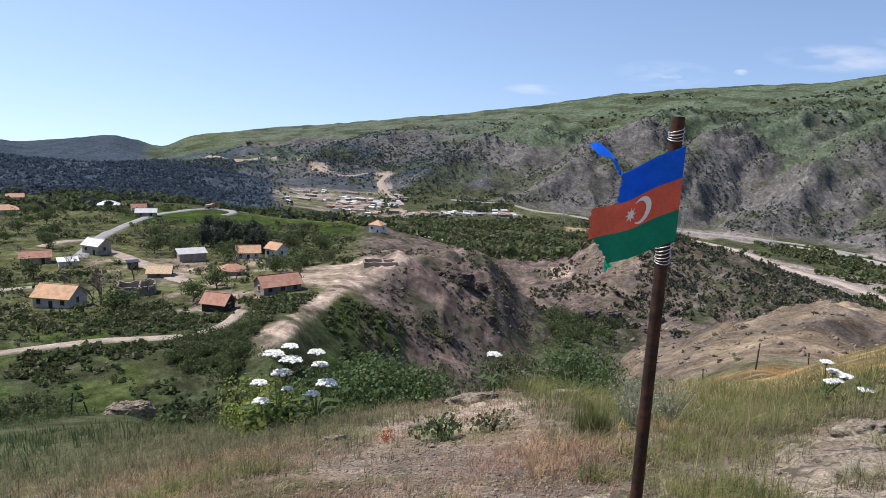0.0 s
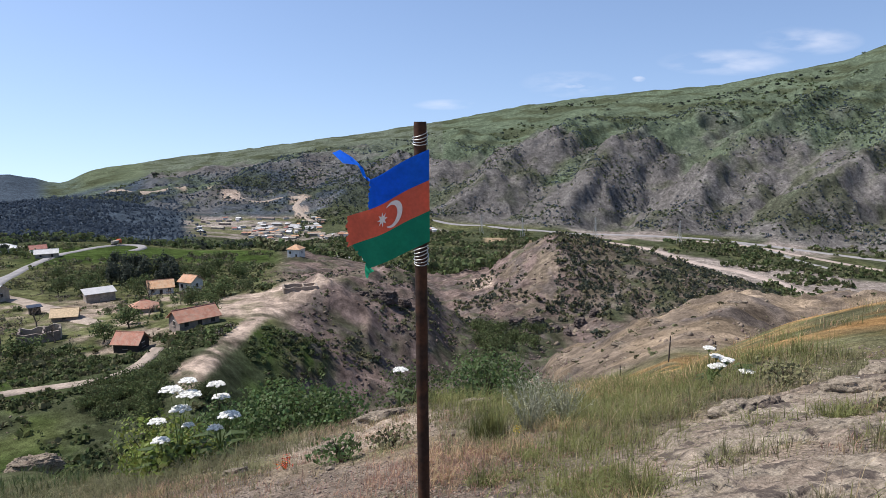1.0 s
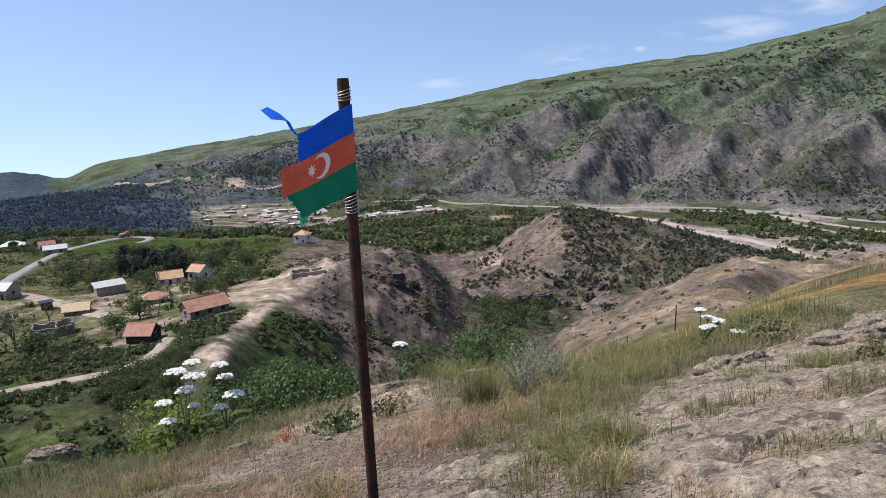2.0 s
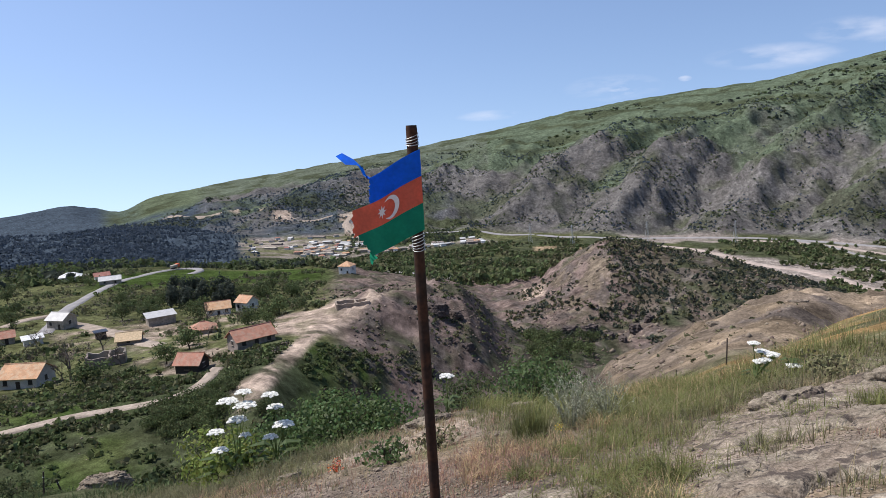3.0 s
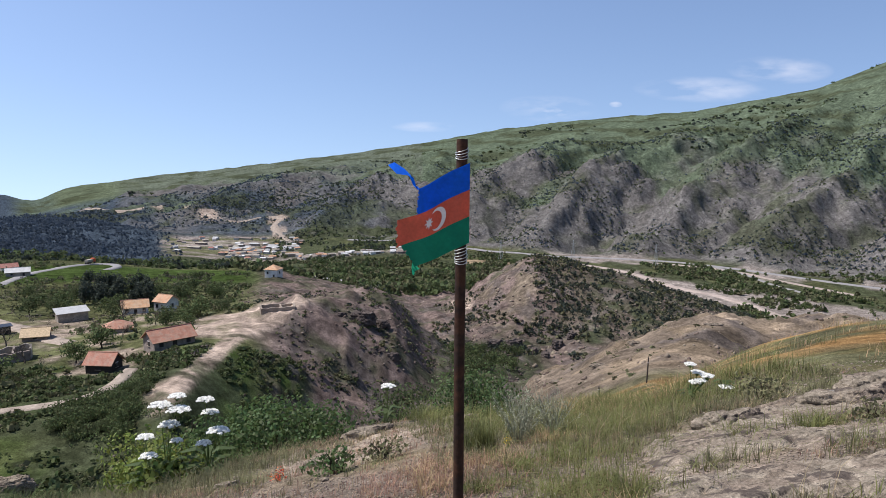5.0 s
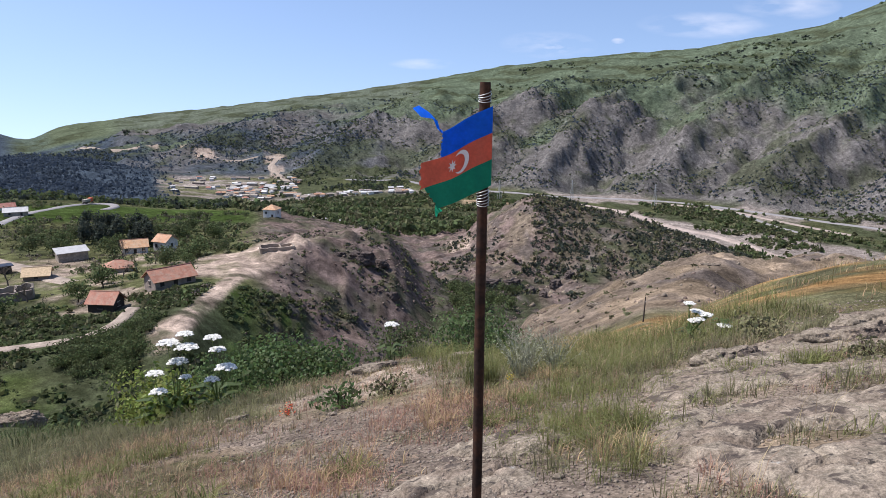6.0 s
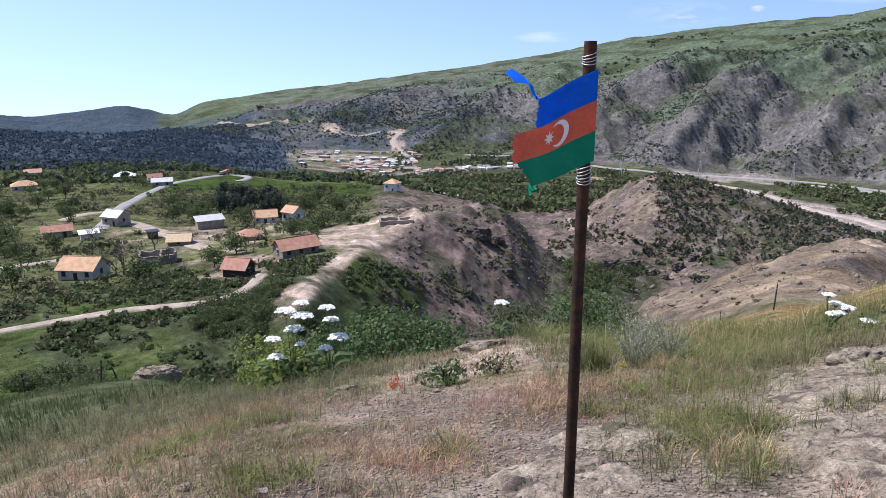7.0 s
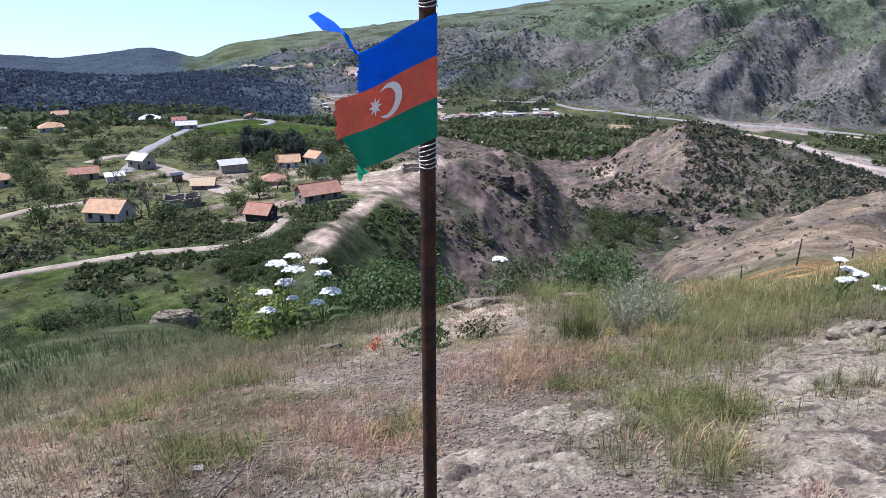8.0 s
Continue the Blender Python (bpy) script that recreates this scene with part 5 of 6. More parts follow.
def scree(name, count, az, r, size, keep, mat, label):
    """Loose angular stones lying on a slope."""
    rng = np.random.default_rng(len(name))
    c = spots(rng, count, az, r, keep, 0.8)
    n = len(c)
    s = (size[0] + (size[1] - size[0]) * rng.random(n) ** 3)[:, None, None]
    oct_v = np.array([(1, 0, 0), (0, 1, 0), (-1, 0, 0), (0, -1, 0), (0.2, 0.1, 0.8), (0, 0, -0.6)])
    v = c[:, None, :] + s * oct_v[None] * rng.uniform(0.5, 1.3, (n, 6, 3))
    f = np.array([(0, 1, 4), (1, 2, 4), (2, 3, 4), (3, 0, 4), (1, 0, 5), (2, 1, 5), (3, 2, 5), (0, 3, 5)])
    f = (np.arange(n)[:, None, None] * 6 + f[None]).reshape(-1, 3)
    tagged(linked(name, raw(name, v.reshape(-1, 3), f), mat), label, "stones", kind="stuff")


M_SCREE = material("brown_stone", (0.15, 0.118, 0.10), 0.95, vary=0.25, scale=0.8, bump=0, per="island")
M_TANSTONE = material("tan_stone", (0.20, 0.16, 0.125), 0.95, vary=0.25, scale=0.8, bump=0, per="island")
scree("ridge_scree", 11000, (-9, 15), (85, 320), (0.08, 0.7), even(0.5, 18, 30, 2.2), M_SCREE, "brown angular stones strewn over the ridge flank")
scree("knoll_scree", 3000, (8, 36), (250, 430), (0.2, 1.7), even(0.4, 25, 60, 2.4), M_TANSTONE, "tan outcrop stones on the rocky knoll")
scree("spur_stones", 2600, (12, 47), (56, 130), (0.05, 0.5), even(0.35, 8, 80, 2.4), M_TANSTONE, "tan stones scattered over the bare spur")
scree("field_stones", 1500, (-54, -14), (65, 240), (0.06, 0.5), even(0.3, 14, 90, 2.2), M_TANSTONE, "pale stones scattered over the fields")


def fence_post(az, r, tall, lean):
    x, y = polar(az, r)
    ob = new("fence_post")
    ob.matrix_world = Matrix.Translation(at(x, y)) @ pose(0, 0, 0, lean, lean * 0.7, az * 3)
    tagged(ob, "dark weathered wooden fence post in dry grass", "post", "fence posts")
    bm = bmesh.new()
    tube(bm, [(0, 0, -0.4), (0.01, 0, tall * 0.5), (0, 0.012, tall)], [0.055, 0.05, 0.042], 7)
    part("shaft", bm, M_POST, ob)
    bm = bmesh.new()
    tube(bm, [(0.052 * math.cos(t), 0.052 * math.sin(t), tall * 0.8 + 0.004 * t) for t in np.linspace(0, 12.5, 30)], 0.004, 4)
    part("wire_loop", bm, M_WIRE, ob)


for a, r, tall, lean in ((18.8, 50, 1.3, 4), (21, 50, 1.3, -3), (24.7, 50, 1.9, 2), (28.3, 50, 1.7, -6), (-44.3, 44, 1.5, 3), (-40.4, 44, 1.7, -2), (-35.4, 44, 1.6, 2), (-30.3, 44, 1.7, -4),
                         (-29.0, 44, 1.2, 12)):
    fence_post(a, r, tall, lean)


# ---- grass and herbs ----
def blades(rng, base, tall, spread, count, width, lean=0.5):
    """Tufts of bent, tapered blades: base (n,3), tall and spread (n,)."""
    n = len(base)
    d = rng.uniform(0, math.tau, (n, count))
    rad = spread[:, None] * np.sqrt(rng.random((n, count)))
    root = base[:, None, :] + np.stack((rad * np.cos(d), rad * np.sin(d), np.zeros_like(d) - 0.02), -1)
    root[..., 2] += 0.116 * rad * np.cos(d) - 0.2826 * rad * np.sin(d)
    h = tall[:, None] * rng.uniform(0.45, 1.1, (n, count))
    d2 = d + rng.normal(size=d.shape) * 0.9
    ln = lean * rng.random((n, count)) ** 0.8
    out = np.stack((np.cos(d2), np.sin(d2), np.zeros_like(d2)), -1)
    side = np.stack((-np.sin(d2), np.cos(d2), np.zeros_like(d2)), -1) * (width * rng.uniform(0.6, 1.3, (n, count)))[..., None]
    up = np.array([0, 0, 1.0])
    p1 = root + up * (0.55 * h)[..., None] + out * (0.25 * ln * h)[..., None]
    p2 = root + up * (h * (1 - 0.3 * ln))[..., None] + out * (ln * h)[..., None]
    v = np.stack((root - side, root + side, p1 - side * 0.8, p1 + side * 0.8, p2 - side * 0.2, p2 + side * 0.2), 2)
    i = np.arange(n * count)[:, None] * 6
    f = np.concatenate((i + np.array([[0, 1, 3, 2]]), i + np.array([[2, 3, 5, 4]])), 0)
    return v.reshape(-1, 3), f


def tufts(name, rng, xy, tall, spread, count, width, mat, label, category="grass", lean=0.5):
    xy = np.asarray(xy)
    base = np.column_stack((xy, height(xy[:, 0], xy[:, 1])))
    v, f = blades(rng, base, tall, spread, count, width, lean)
    return tagged(linked(name, raw(name, v, f), mat), label, category, kind="stuff")


def zone(rng, count, az, r, keep=None, power=0.6):
    p = spots(rng, count, az, r, keep, power)[:, :2]
    bare = (bare_rock(p[:, 0], p[:, 1]) > -0.02) | ((p[:, 0] > 1.45) & (p[:, 1] < 2.6))
    gravel = bump_at(p[:, 0], -1.5, 0.3, 0.6) * bump_at(p[:, 1], 4.6, 8.0, 0.8) * np.clip(0.75 - 2.0 * fbm(p[:, 0] + 2, p[:, 1], 1.1, 3), 0, 0.9)
    k = np.where(bare, 0.04, 1 - gravel)
    return p[rng.random(len(p)) < k]


def round_patch(rng, count, x, y, rad):
    return np.column_stack((x + 0.62 * rad * rng.normal(size=count), y + 0.55 * rad * rng.normal(size=count)))


P = np.random.default_rng(77)
U = lambda lo, hi, n: P.uniform(lo, hi, n)
M_STRAW = material("straw", (0.45, 0.32, 0.18), 0.8, vary=0.25, scale=0.8, bump=0, per="island", translucent=0.3)
M_RUSSET = material("russet_grass", (0.40, 0.245, 0.175), 0.8, vary=0.25, scale=0.8, bump=0, per="island", translucent=0.3)
M_SAGE = material("grey_green_grass", (0.185, 0.176, 0.09), 0.8, vary=0.25, scale=0.8, bump=0, per="island", translucent=0.3)
p = zone(P, 5200, (-46, 44), (2.3, 15), patchy(1.5, 0.05, 4))
tufts("dry_grass", P, p, U(0.06, 0.2, len(p)), U(0.03, 0.13, len(p)), 13, 0.0028, M_DRYGRASS, "thin dry grass growing through the gravel", lean=0.9)
p = zone(P, 3600, (-46, 44), (2.3, 14), patchy(1.9, 0.05, 4, 9))
tufts("russet_grass", P, p, U(0.06, 0.17, len(p)), U(0.04, 0.12, len(p)), 13, 0.0028, M_RUSSET, "reddish dry grass on the gravel", lean=0.9)
p = zone(P, 3600, (-46, 44), (2.3, 13), patchy(1.4, 0.04, 3, 19))
tufts("sage_grass", P, p, U(0.06, 0.2, len(p)), U(0.03, 0.12, len(p)), 14, 0.003, M_SAGE, "grey-green herbs growing through the gravel", lean=0.9)
p = np.concatenate([round_patch(P, n, x, y, r) for n, x, y, r in ((50, -0.4, 4.9, 0.5), (25, 0.9, 6.9, 0.6), (30, 1.3, 7.2, 0.6), (25, 0.6, 6.3, 0.3), (50, -4.4, 8.3, 0.6),
                                                                (40, -2.9, 8.6, 0.5), (40, 2.4, 7.9, 0.3), (30, 1.7, 4.3, 0.3), (40, -3.6, 8.9, 0.7))])
tufts("straw_grass", P, p, U(0.08, 0.24, len(p)), U(0.03, 0.09, len(p)), 15, 0.003, M_STRAW, "golden straw grass in clumps", lean=0.95)
# longer grass along the brow
p = zone(P, 2300, (-52, -4), (9.2, 20), patchy(3.0, -0.02, 4))
tufts("brow_grass", P, p, U(0.12, 0.38, len(p)), U(0.08, 0.22, len(p)), 15, 0.0036, M_SAGE, "long grey-green grass along the brow", lean=1.1)
p = zone(P, 2700, (5, 46), (10, 22), patchy(4.0, -0.1, 4, 60))
tufts("meadow_grass", P, p, U(0.15, 0.5, len(p)), U(0.1, 0.3, len(p)), 14, 0.004, M_GRASS, "tall green grass on the slope", lean=1.4)
p = zone(P, 6500, (17, 46), (13, 52), patchy(5.0, -0.18, 4, 160), 0.3)
tufts("orange_grass", P, p, U(0.12, 0.32, len(p)), U(0.2, 0.5, len(p)), 12, 0.006, M_STRAW, "orange dry grass on the upper slope", lean=1.3)
p = np.concatenate([round_patch(P, n, x, y, r) for n, x, y, r in ((60, 1.75, 5.0, 0.6), (40, 2.0, 6.6, 0.6), (5, 3.1, 3.6, 0.3), (60, -2.7, 7.2, 0.7), (30, -1.7, 4.6, 0.4), (40, -3.4, 6.0, 0.6),
                                                                (25, 4.6, 6.1, 0.3), (20, 3.7, 6.2, 0.3), (30, 2.2, 9.5, 0.9), (60, 3.0, 8.6, 0.9), (10, -0.3, 4.9, 0.1), (12, 1.05, 5.9, 0.1))])
tufts("green_herbs", P, p, U(0.1, 0.28, len(p)), U(0.05, 0.15, len(p)), 18, 0.0038, M_GRASS, "fresh green herbs among stones", lean=1.4)
p = np.concatenate([round_patch(P, n, x, y, r) for n, x, y, r in ((34, 1.75, 5.1, 0.5), (30, 2.1, 6.3, 0.6), (44, 2.9, 7.9, 0.8), (44, 3.9, 8.6, 0.9), (10, 1.6, 3.9, 0.3), (5, 4.15, 4.95, 0.25), (3, 3.3, 5.2, 0.3))])
tufts("sprawling_herb", P, p, U(0.22, 0.5, len(p)), U(0.03, 0.1, len(p)), 16, 0.0022, M_GRASS, "sprawling thin-stemmed green herbs beside the bedrock", lean=1.5)
p = round_patch(P, 46, 1.42, 7.85, 0.2)
tufts("green_tussock", P, p, U(0.3, 0.55, len(p)), U(0.02, 0.06, len(p)), 16, 0.003, M_GRASS, "upright green grass tussock", lean=0.45)
p = zone(P, 4200, (-54, 16), (13, 52), patchy(4.0, 0.0, 4, 260))
tufts("slope_grass", P, p, U(0.25, 0.5, len(p)), U(0.15, 0.4, len(p)), 10, 0.011, M_LEAF, "long green grass on the steep slope", lean=0.7)


def shrub(x, y, width, tall, count, leaf, mat, name, label, stems=14, seed=1):
    """A low shrub: woody stems and many separate leaves."""
    rng, rnd = np.random.default_rng(seed), random.Random(seed)
    ob = new(name)
    ob.location = at(x, y)
    tagged(ob, label, "bush")
    bm = bmesh.new()
    for k in range(stems):
        a, s = rnd.uniform(0, math.tau), rnd.uniform(0.2, 1)
        e = Vector((math.cos(a) * width * 0.42 * s, math.sin(a) * width * 0.42 * s, tall * rnd.uniform(0.6, 1.0)))
        tube(bm, [(0.05 * math.cos(a), 0.05 * math.sin(a), -0.1), e * 0.5 + Vector((0, 0, 0.08 * tall)), e], [0.012, 0.008, 0.003], 4, cap=False)
    part("branchwork", bm, M_BARK, ob)["kind"] = "stuff"
    v, f = leaf_cloud(rng, np.zeros((1, 3)), np.array([width]), np.array([tall]), count, np.array([leaf]), 12)
    linked("leaves", raw("leaves", v, f), mat, ob)["kind"] = "stuff"
    return ob


M_BROAD = material("broad_leaf", (0.105, 0.155, 0.055), 0.55, vary=0.2, scale=2, bump=0, per="island", translucent=0.45)
M_LIME = material("lime_leaf", (0.21, 0.255, 0.06), 0.6, vary=0.2, scale=2, bump=0, per="island", translucent=0.4)
shrub(-1.75, 13.4, 2.0, 1.0, 2550, 0.036, M_BROAD, "broadleaf_shrub", "leafy green shrub behind the brow", seed=1)
shrub(-0.9, 14.0, 1.6, 0.85, 1870, 0.036, M_BROAD, "broadleaf_shrub", "leafy green shrub behind the brow", seed=2)
shrub(-3.0, 13.8, 1.6, 1.0, 1440, 0.038, M_BROAD, "broadleaf_shrub", "leafy green shrub behind white flowers", seed=3)
shrub(-4.15, 13.0, 1.4, 1.15, 1440, 0.034, M_LIME, "lime_shrub", "yellow-green shrub below white flowers", seed=4)
shrub(-3.4, 12.4, 1.2, 0.85, 700, 0.045, M_LIME, "lime_shrub", "yellow-green shrub below white flowers", seed=5)
shrub(2.6, 15.0, 1.6, 0.95, 1500, 0.034, M_BROAD, "broadleaf_shrub", "grey-green shrub at the edge of the slope", seed=6)
shrub(3.9, 17.5, 1.6, 1.0, 1280, 0.034, M_BROAD, "broadleaf_shrub", "grey-green shrub at the edge of the slope", seed=7)
shrub(1.0, 16.0, 1.4, 0.9, 1120, 0.034, M_LEAF_DARK, "dark_shrub", "dark twiggy shrub at the edge of the slope", seed=8)
shrub(5.4, 8.2, 0.6, 0.3, 500, 0.022, M_SAGE, "broadleaf_shrub", "low green plant among the rocks", seed=9)
shrub(4.95, 5.75, 0.5, 0.22, 400, 0.018, M_SAGE, "broadleaf_shrub", "low green plant among the rocks", seed=10)
shrub(-0.35, 8.2, 0.5, 0.28, 350, 0.025, M_BROAD, "broadleaf_shrub", "low green plant on the gravel", seed=11)
shrub(0.25, 8.4, 0.45, 0.25, 300, 0.022, M_SAGE, "grey_shrub", "low grey cushion plant on the gravel", seed=12)


def silver_bush(x, y, width, tall, seed):
    rng = np.random.default_rng(seed)
    ob = new("silver_shrub")
    ob.location = at(x, y)
    tagged(ob, "pale silver-grey wormwood with fine upright stems", "bush")
    n, steps = 46, 16
    a, reach = rng.uniform(0, math.tau, n), width * 0.55 * np.sqrt(rng.random(n))
    top = np.stack((reach * np.cos(a), reach * np.sin(a), tall * rng.uniform(0.65, 1.05, n) * (1 - 0.25 * reach / width)), 1)
    bm = bmesh.new()
    for e in top:
        tube(bm, [(e[0] * 0.15, e[1] * 0.15, -0.05), (e[0] * 0.45, e[1] * 0.45, e[2] * 0.5), tuple(e)], [0.004, 0.003, 0.0015], 3, cap=False)
    part("branchwork", bm, M_SILVER, ob)["kind"] = "stuff"
    t = rng.uniform(0.3, 1.02, (n, steps, 1))
    p = top[:, None, :] * np.concatenate((0.15 + 0.85 * t ** 1.3, 0.15 + 0.85 * t ** 1.3, t), 2)
    p = (p + rng.normal(size=p.shape) * 0.018).reshape(-1, 3)
    u = rng.normal(size=p.shape)
    u /= np.linalg.norm(u, axis=1)[:, None]
    w = np.cross(u, rng.normal(size=p.shape))
    w /= np.linalg.norm(w, axis=1)[:, None]
    v = np.stack((p - u * 0.02, p + w * 0.006, p + u * 0.02, p - w * 0.006), 1).reshape(-1, 3)
    linked("leaves", raw("leaves", v, np.arange(len(v)).reshape(-1, 4)), M_SILVER, ob)["kind"] = "stuff"


silver_bush(2.0, 8.2, 0.75, 0.75, 1)
silver_bush(2.5, 8.3, 0.7, 0.7, 2)
silver_bush(2.25, 8.7, 0.7, 0.8, 3)


def hogweed(base, umbels, seed, label, foliage=1.0):
    """Tall herb with flat white flower heads; umbels: (x, y, z, width) of each head."""
    rng, rnd = np.random.default_rng(seed), random.Random(seed)
    ob = new("hogweed")
    ob.location = base
    tagged(ob, label, "flower", "white flowering hogweed")
    for x, y, z, w in umbels:
        top = Vector((x, y, z)) - base
        bm = bmesh.new()
        tube(bm, [(0, 0, -0.1), Vector((top.x * 0.35, top.y * 0.35, top.z * 0.5)), top - Vector((0, 0, w * 0.25))], [0.013, 0.01, 0.006], 6, cap=False)
        stem = part("stem", bm, M_STEM, ob)
        spokes, bm = [], bmesh.new()
        for k in range(15):
            a, s = k * 2.39996, math.sqrt((k + 0.5) / 15)
            e = top + Vector((math.cos(a) * s * w * 0.46, math.sin(a) * s * w * 0.46, 0.10 * w * (1 - s * s)))
            tube(bm, [top - Vector((0, 0, w * 0.25)), e], [0.004, 0.002], 3, cap=False)
            spokes.append(e)
        part("flower_frame", bm, M_STEM, stem)["kind"] = "stuff"
        vs, fs = [], []
        for e in spokes:
            r = w * 0.115
            for k in range(22):
                a, s = k * 2.39996, math.sqrt((k + 0.5) / 22) * r
                c = np.array(e) + (math.cos(a) * s, math.sin(a) * s, 0.02 * rnd.random() + 0.25 * (r - s))
                u = rng.normal(size=3) * 0.25 + (1, 0, 0)
                t = np.cross(u, rng.normal(size=3) * 0.3 + (0, -0.35, 1))
                u, t = u / np.linalg.norm(u) * w * 0.036, t / np.linalg.norm(t) * w * 0.036
                i = len(vs)
                vs += [c - u - t, c + u - t, c + u + t, c - u + t]
                fs.append((i, i + 1, i + 2, i + 3))
        linked("umbel", raw("umbel", vs, fs), M_UMBEL, stem, "flat white flower head")
    n = 9
    for k in range(n):
        a = k * 2.4 + rnd.random()
        d = Vector((math.cos(a), math.sin(a), 0))
        bm = bmesh.new()
        h = rnd.uniform(0.1, 0.45) * foliage
        d = d * foliage
        pts = [d * 0.02 + Vector((0, 0, h)), d * 0.2 + Vector((0, 0, h + 0.12)), d * 0.42 + Vector((0, 0, h + 0.08))]
        s = Vector((-d.y, d.x, 0))
        q = [bm.verts.new(pts[0])] + [bm.verts.new(p) for p in (pts[1] + s * 0.09, pts[1] - s * 0.09, pts[2] + s * 0.05, pts[2] - s * 0.05, pts[2] + d * 0.08)]
        bm.faces.new((q[0], q[2], q[1]))
        bm.faces.new((q[1], q[2], q[4], q[3]))
        bm.faces.new((q[3], q[4], q[5]))
        part("leaf", bm, M_BROAD, ob)


FLOWERS = "white-flowering hogweed growing at the brow"
hogweed(at(-3.45, 12.2), [(-3.46, 12.0, -2.84, 0.38), (-3.19, 12.1, -2.72, 0.30), (-3.13, 11.9, -2.9, 0.40), (-3.32, 12.0, -3.2, 0.36)], 1, FLOWERS)
hogweed(at(-2.75, 12.3), [(-2.69, 12.0, -2.77, 0.30), (-2.64, 12.1, -3.04, 0.30), (-2.49, 11.95, -3.33, 0.38), (-2.73, 11.9, -3.53, 0.27)], 2, FLOWERS)
hogweed(at(-3.65, 12.0), [(-3.73, 12.0, -3.41, 0.30), (-3.67, 11.9, -3.72, 0.31), (-3.21, 12.0, -3.5, 0.22)], 3, FLOWERS)
hogweed(at(0.55, 13.0), [(0.55, 12.6, -2.86, 0.28)], 4, "single hogweed with one white flower head", 0.6)
hogweed(at(5.25, 9.9), [(5.11, 9.7, -1.68, 0.18), (5.16, 9.6, -1.94, 0.2), (5.34, 9.6, -1.84, 0.22), (5.26, 9.75, -1.83, 0.2), (5.22, 9.55, -1.9, 0.18), (5.4, 9.7, -1.9, 0.17)], 5, "hogweed with a dense cluster of white heads", 0.45)
hogweed(at(5.75, 9.8), [(5.71, 9.65, -2.06, 0.22)], 6, "low hogweed with a pale flower head", 0.4)


def blossom(x, y, rad, tall, mat, name, label):
    rng = np.random.default_rng(int(abs(x) * 100))
    ob = new(name)
    ob.location = at(x, y)
    tagged(ob, label, "flower")
    bm = bmesh.new()
    for k in range(6):
        a = k * 1.05
        tube(bm, [(0, 0, -0.02), (rad * 0.5 * math.cos(a), rad * 0.5 * math.sin(a), tall * 0.8)], [0.004, 0.002], 4)
    part("stems", bm, M_STEM, ob)
    v, f = leaf_cloud(rng, np.zeros((1, 3)), np.array([rad * 2]), np.array([tall]), 110, np.array([rad * 0.11]), 5)
    linked("petals", raw("petals", v, f), mat, ob)["kind"] = "stuff"


blossom(-1.1, 8.45, 0.1, 0.15, M_ORANGE, "orange_flower", "small orange-red flowering plant on the gravel")
blossom(1.75, 7.75, 0.05, 0.16, M_YELLOW, "yellow_flower", "tiny bright yellow flower among dry grass")


def scrap(x, y):
    bm = bmesh.new()
    grid = [[bm.verts.new((i * 0.018, j * 0.014, 0.006 * math.sin(i * 1.7 + j))) for j in range(4)] for i in range(5)]
    for i in range(4):
        for j in range(3):
            bm.faces.new((grid[i][j], grid[i + 1][j], grid[i + 1][j + 1], grid[i][j + 1]))
    bmesh.ops.solidify(bm, geom=bm.faces[:], thickness=0.002)
    ob = part("paper_scrap", bm, M_WHITE)
    ob.matrix_world = Matrix.Translation(at(x, y, 0.02)) @ pose(0, 0, 0, 18, 5, 20)
    tagged(ob, "crumpled scrap of white paper on the gravel", "litter")


scrap(-1.62, 4.3)


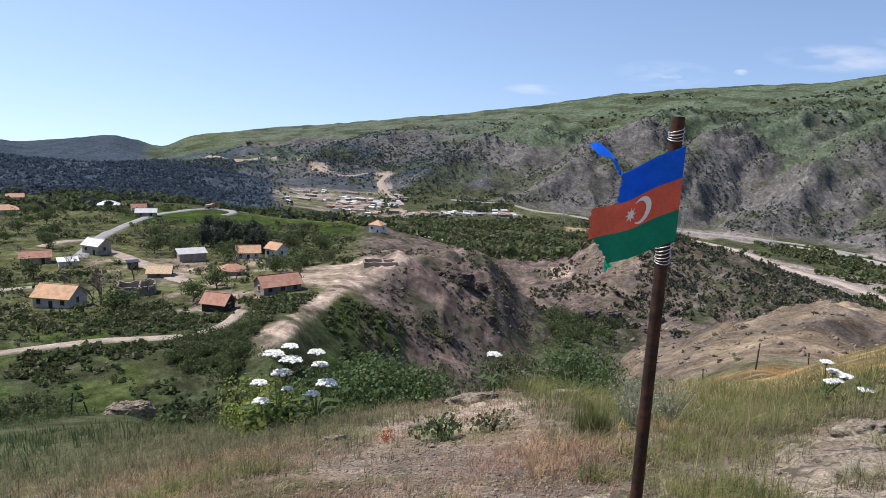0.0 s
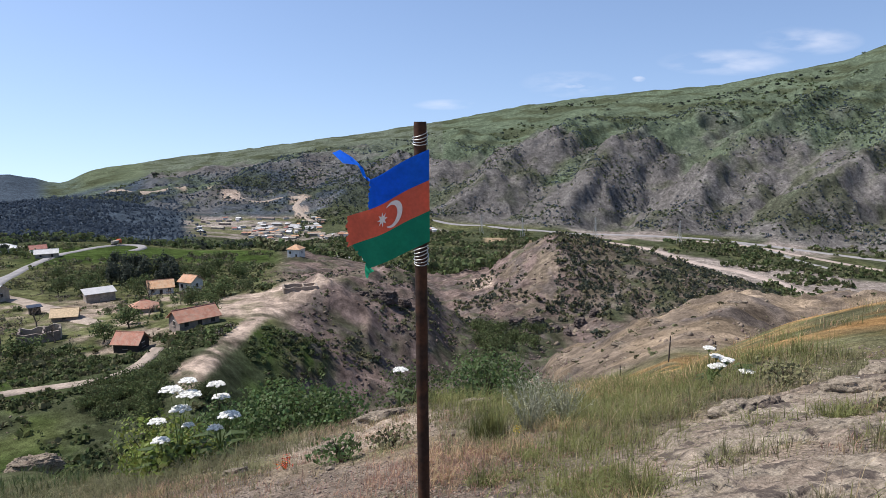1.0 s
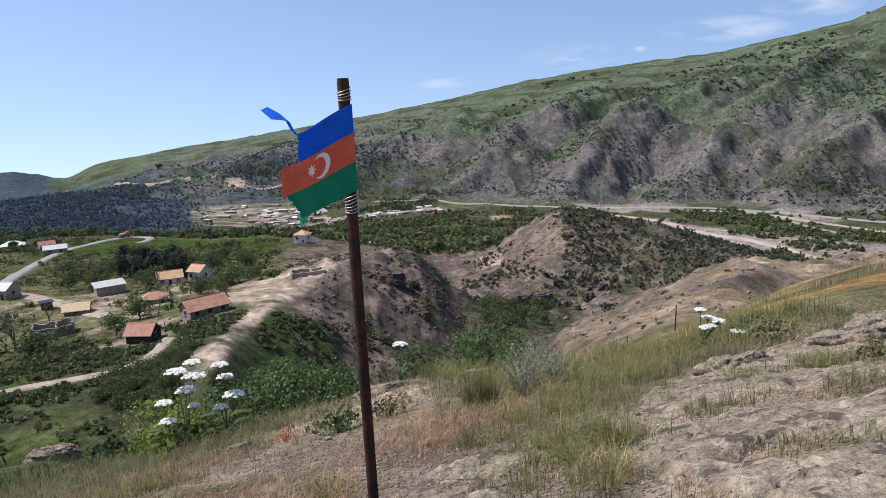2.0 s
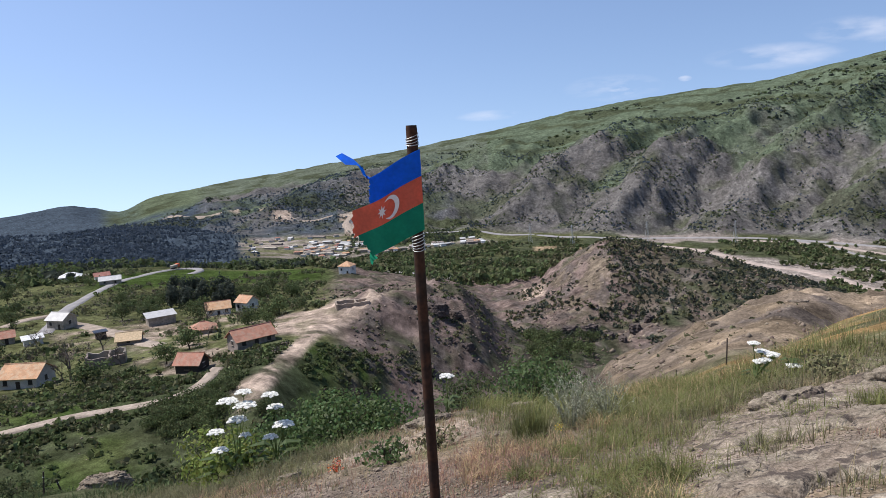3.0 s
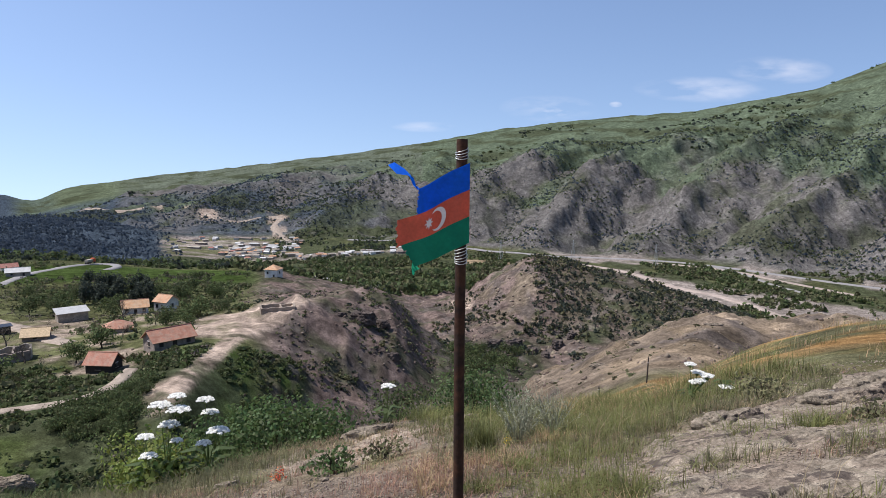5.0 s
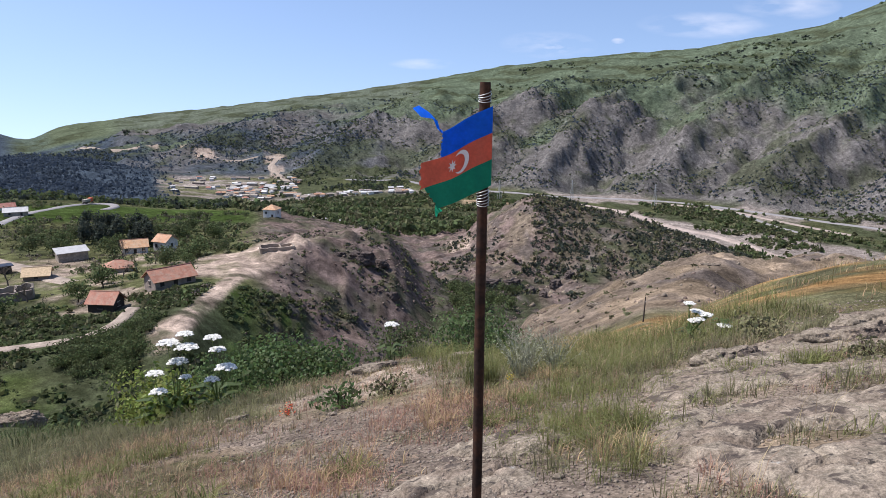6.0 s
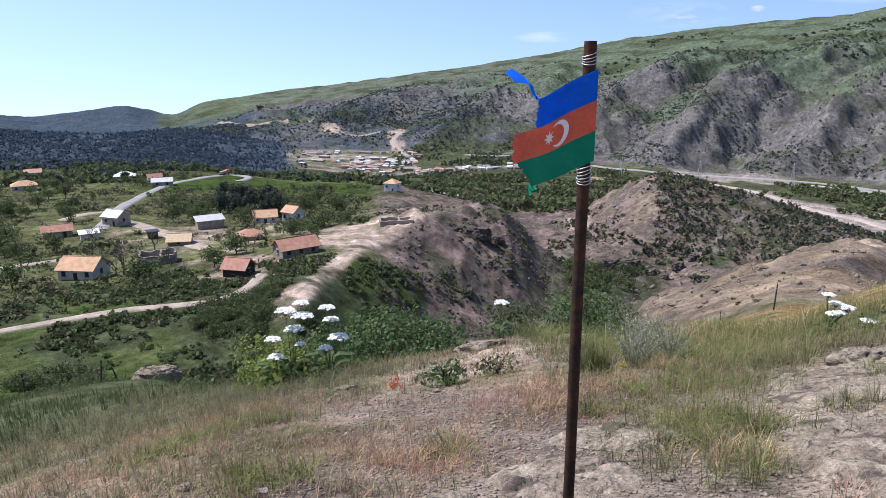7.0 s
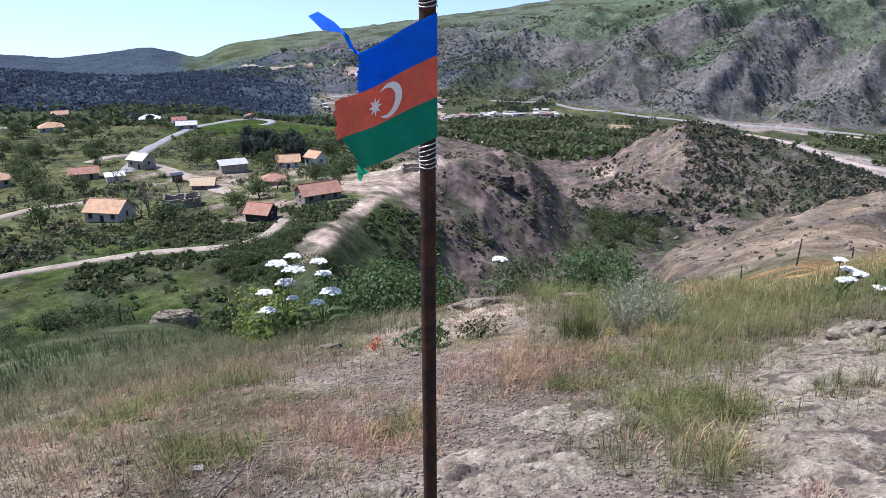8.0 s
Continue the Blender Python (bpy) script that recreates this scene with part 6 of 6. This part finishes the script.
def dead_stick(x, y, length, turn, seed):
    rnd = random.Random(seed)
    ob = new("dead_stick")
    ob.matrix_world = Matrix.Translation(at(x, y, 0.015)) @ pose(0, 0, 0, 12, 0, turn)
    tagged(ob, "dry grey twig lying on the gravel", "twig", "dead twigs")
    bm = bmesh.new()
    pts = [Vector((t * length, rnd.uniform(-0.02, 0.02), rnd.uniform(0, 0.02))) for t in np.linspace(0, 1, 7)]
    tube(bm, pts, list(np.linspace(0.008, 0.003, 7)), 5)
    part("stem", bm, M_TWIG, ob)
    for k in (2, 4, 5):
        bm = bmesh.new()
        tube(bm, [pts[k], pts[k] + Vector((0.1, rnd.uniform(-0.1, 0.1), rnd.uniform(0.02, 0.08)))], [0.004, 0.002], 4)
        part("side_shoot", bm, M_TWIG, ob)


for k, (x, y, l, t) in enumerate(((-1.9, 4.0, 0.6, 10), (-1.3, 3.9, 0.5, 70), (-2.5, 4.4, 0.4, -20), (-0.9, 4.3, 0.35, 130), (2.0, 4.4, 0.5, -50), (2.6, 4.0, 0.6, 100), (1.3, 6.1, 0.4, 15))):
    dead_stick(x, y, l, t, k)

# sprawling stalks through the near grass
p = zone(P, 260, (8, 44), (3.4, 11), patchy(2.0, 0.0, 3, 41))
tufts("seed_stalks", P, p, U(0.3, 0.6, len(p)), U(0.05, 0.2, len(p)), 5, 0.0022, M_DRYGRASS, "thin dry seed stalks above the grass", lean=1.0)
p = zone(P, 1500, (6, 44), (4.2, 12), patchy(2.0, 0.02, 3, 341))
tufts("mixed_herbs", P, p, U(0.08, 0.26, len(p)), U(0.06, 0.18, len(p)), 14, 0.0034, M_SAGE, "grey-green herbs between dry grass", lean=1.3)

p = np.concatenate([round_patch(P, n, x, y, r) for n, x, y, r in ((260, 1.0, 6.9, 1.0), (90, 0.4, 6.2, 0.7), (60, 1.7, 5.2, 0.6), (110, -0.4, 4.8, 0.45), (120, -3.8, 7.8, 1.0), (80, -1.2, 5.4, 0.7))])
tufts("rosy_grass", P, p, U(0.06, 0.16, len(p)), U(0.04, 0.12, len(p)), 13, 0.0028, M_RUSSET, "rosy dry grass between the stones", lean=1.0)
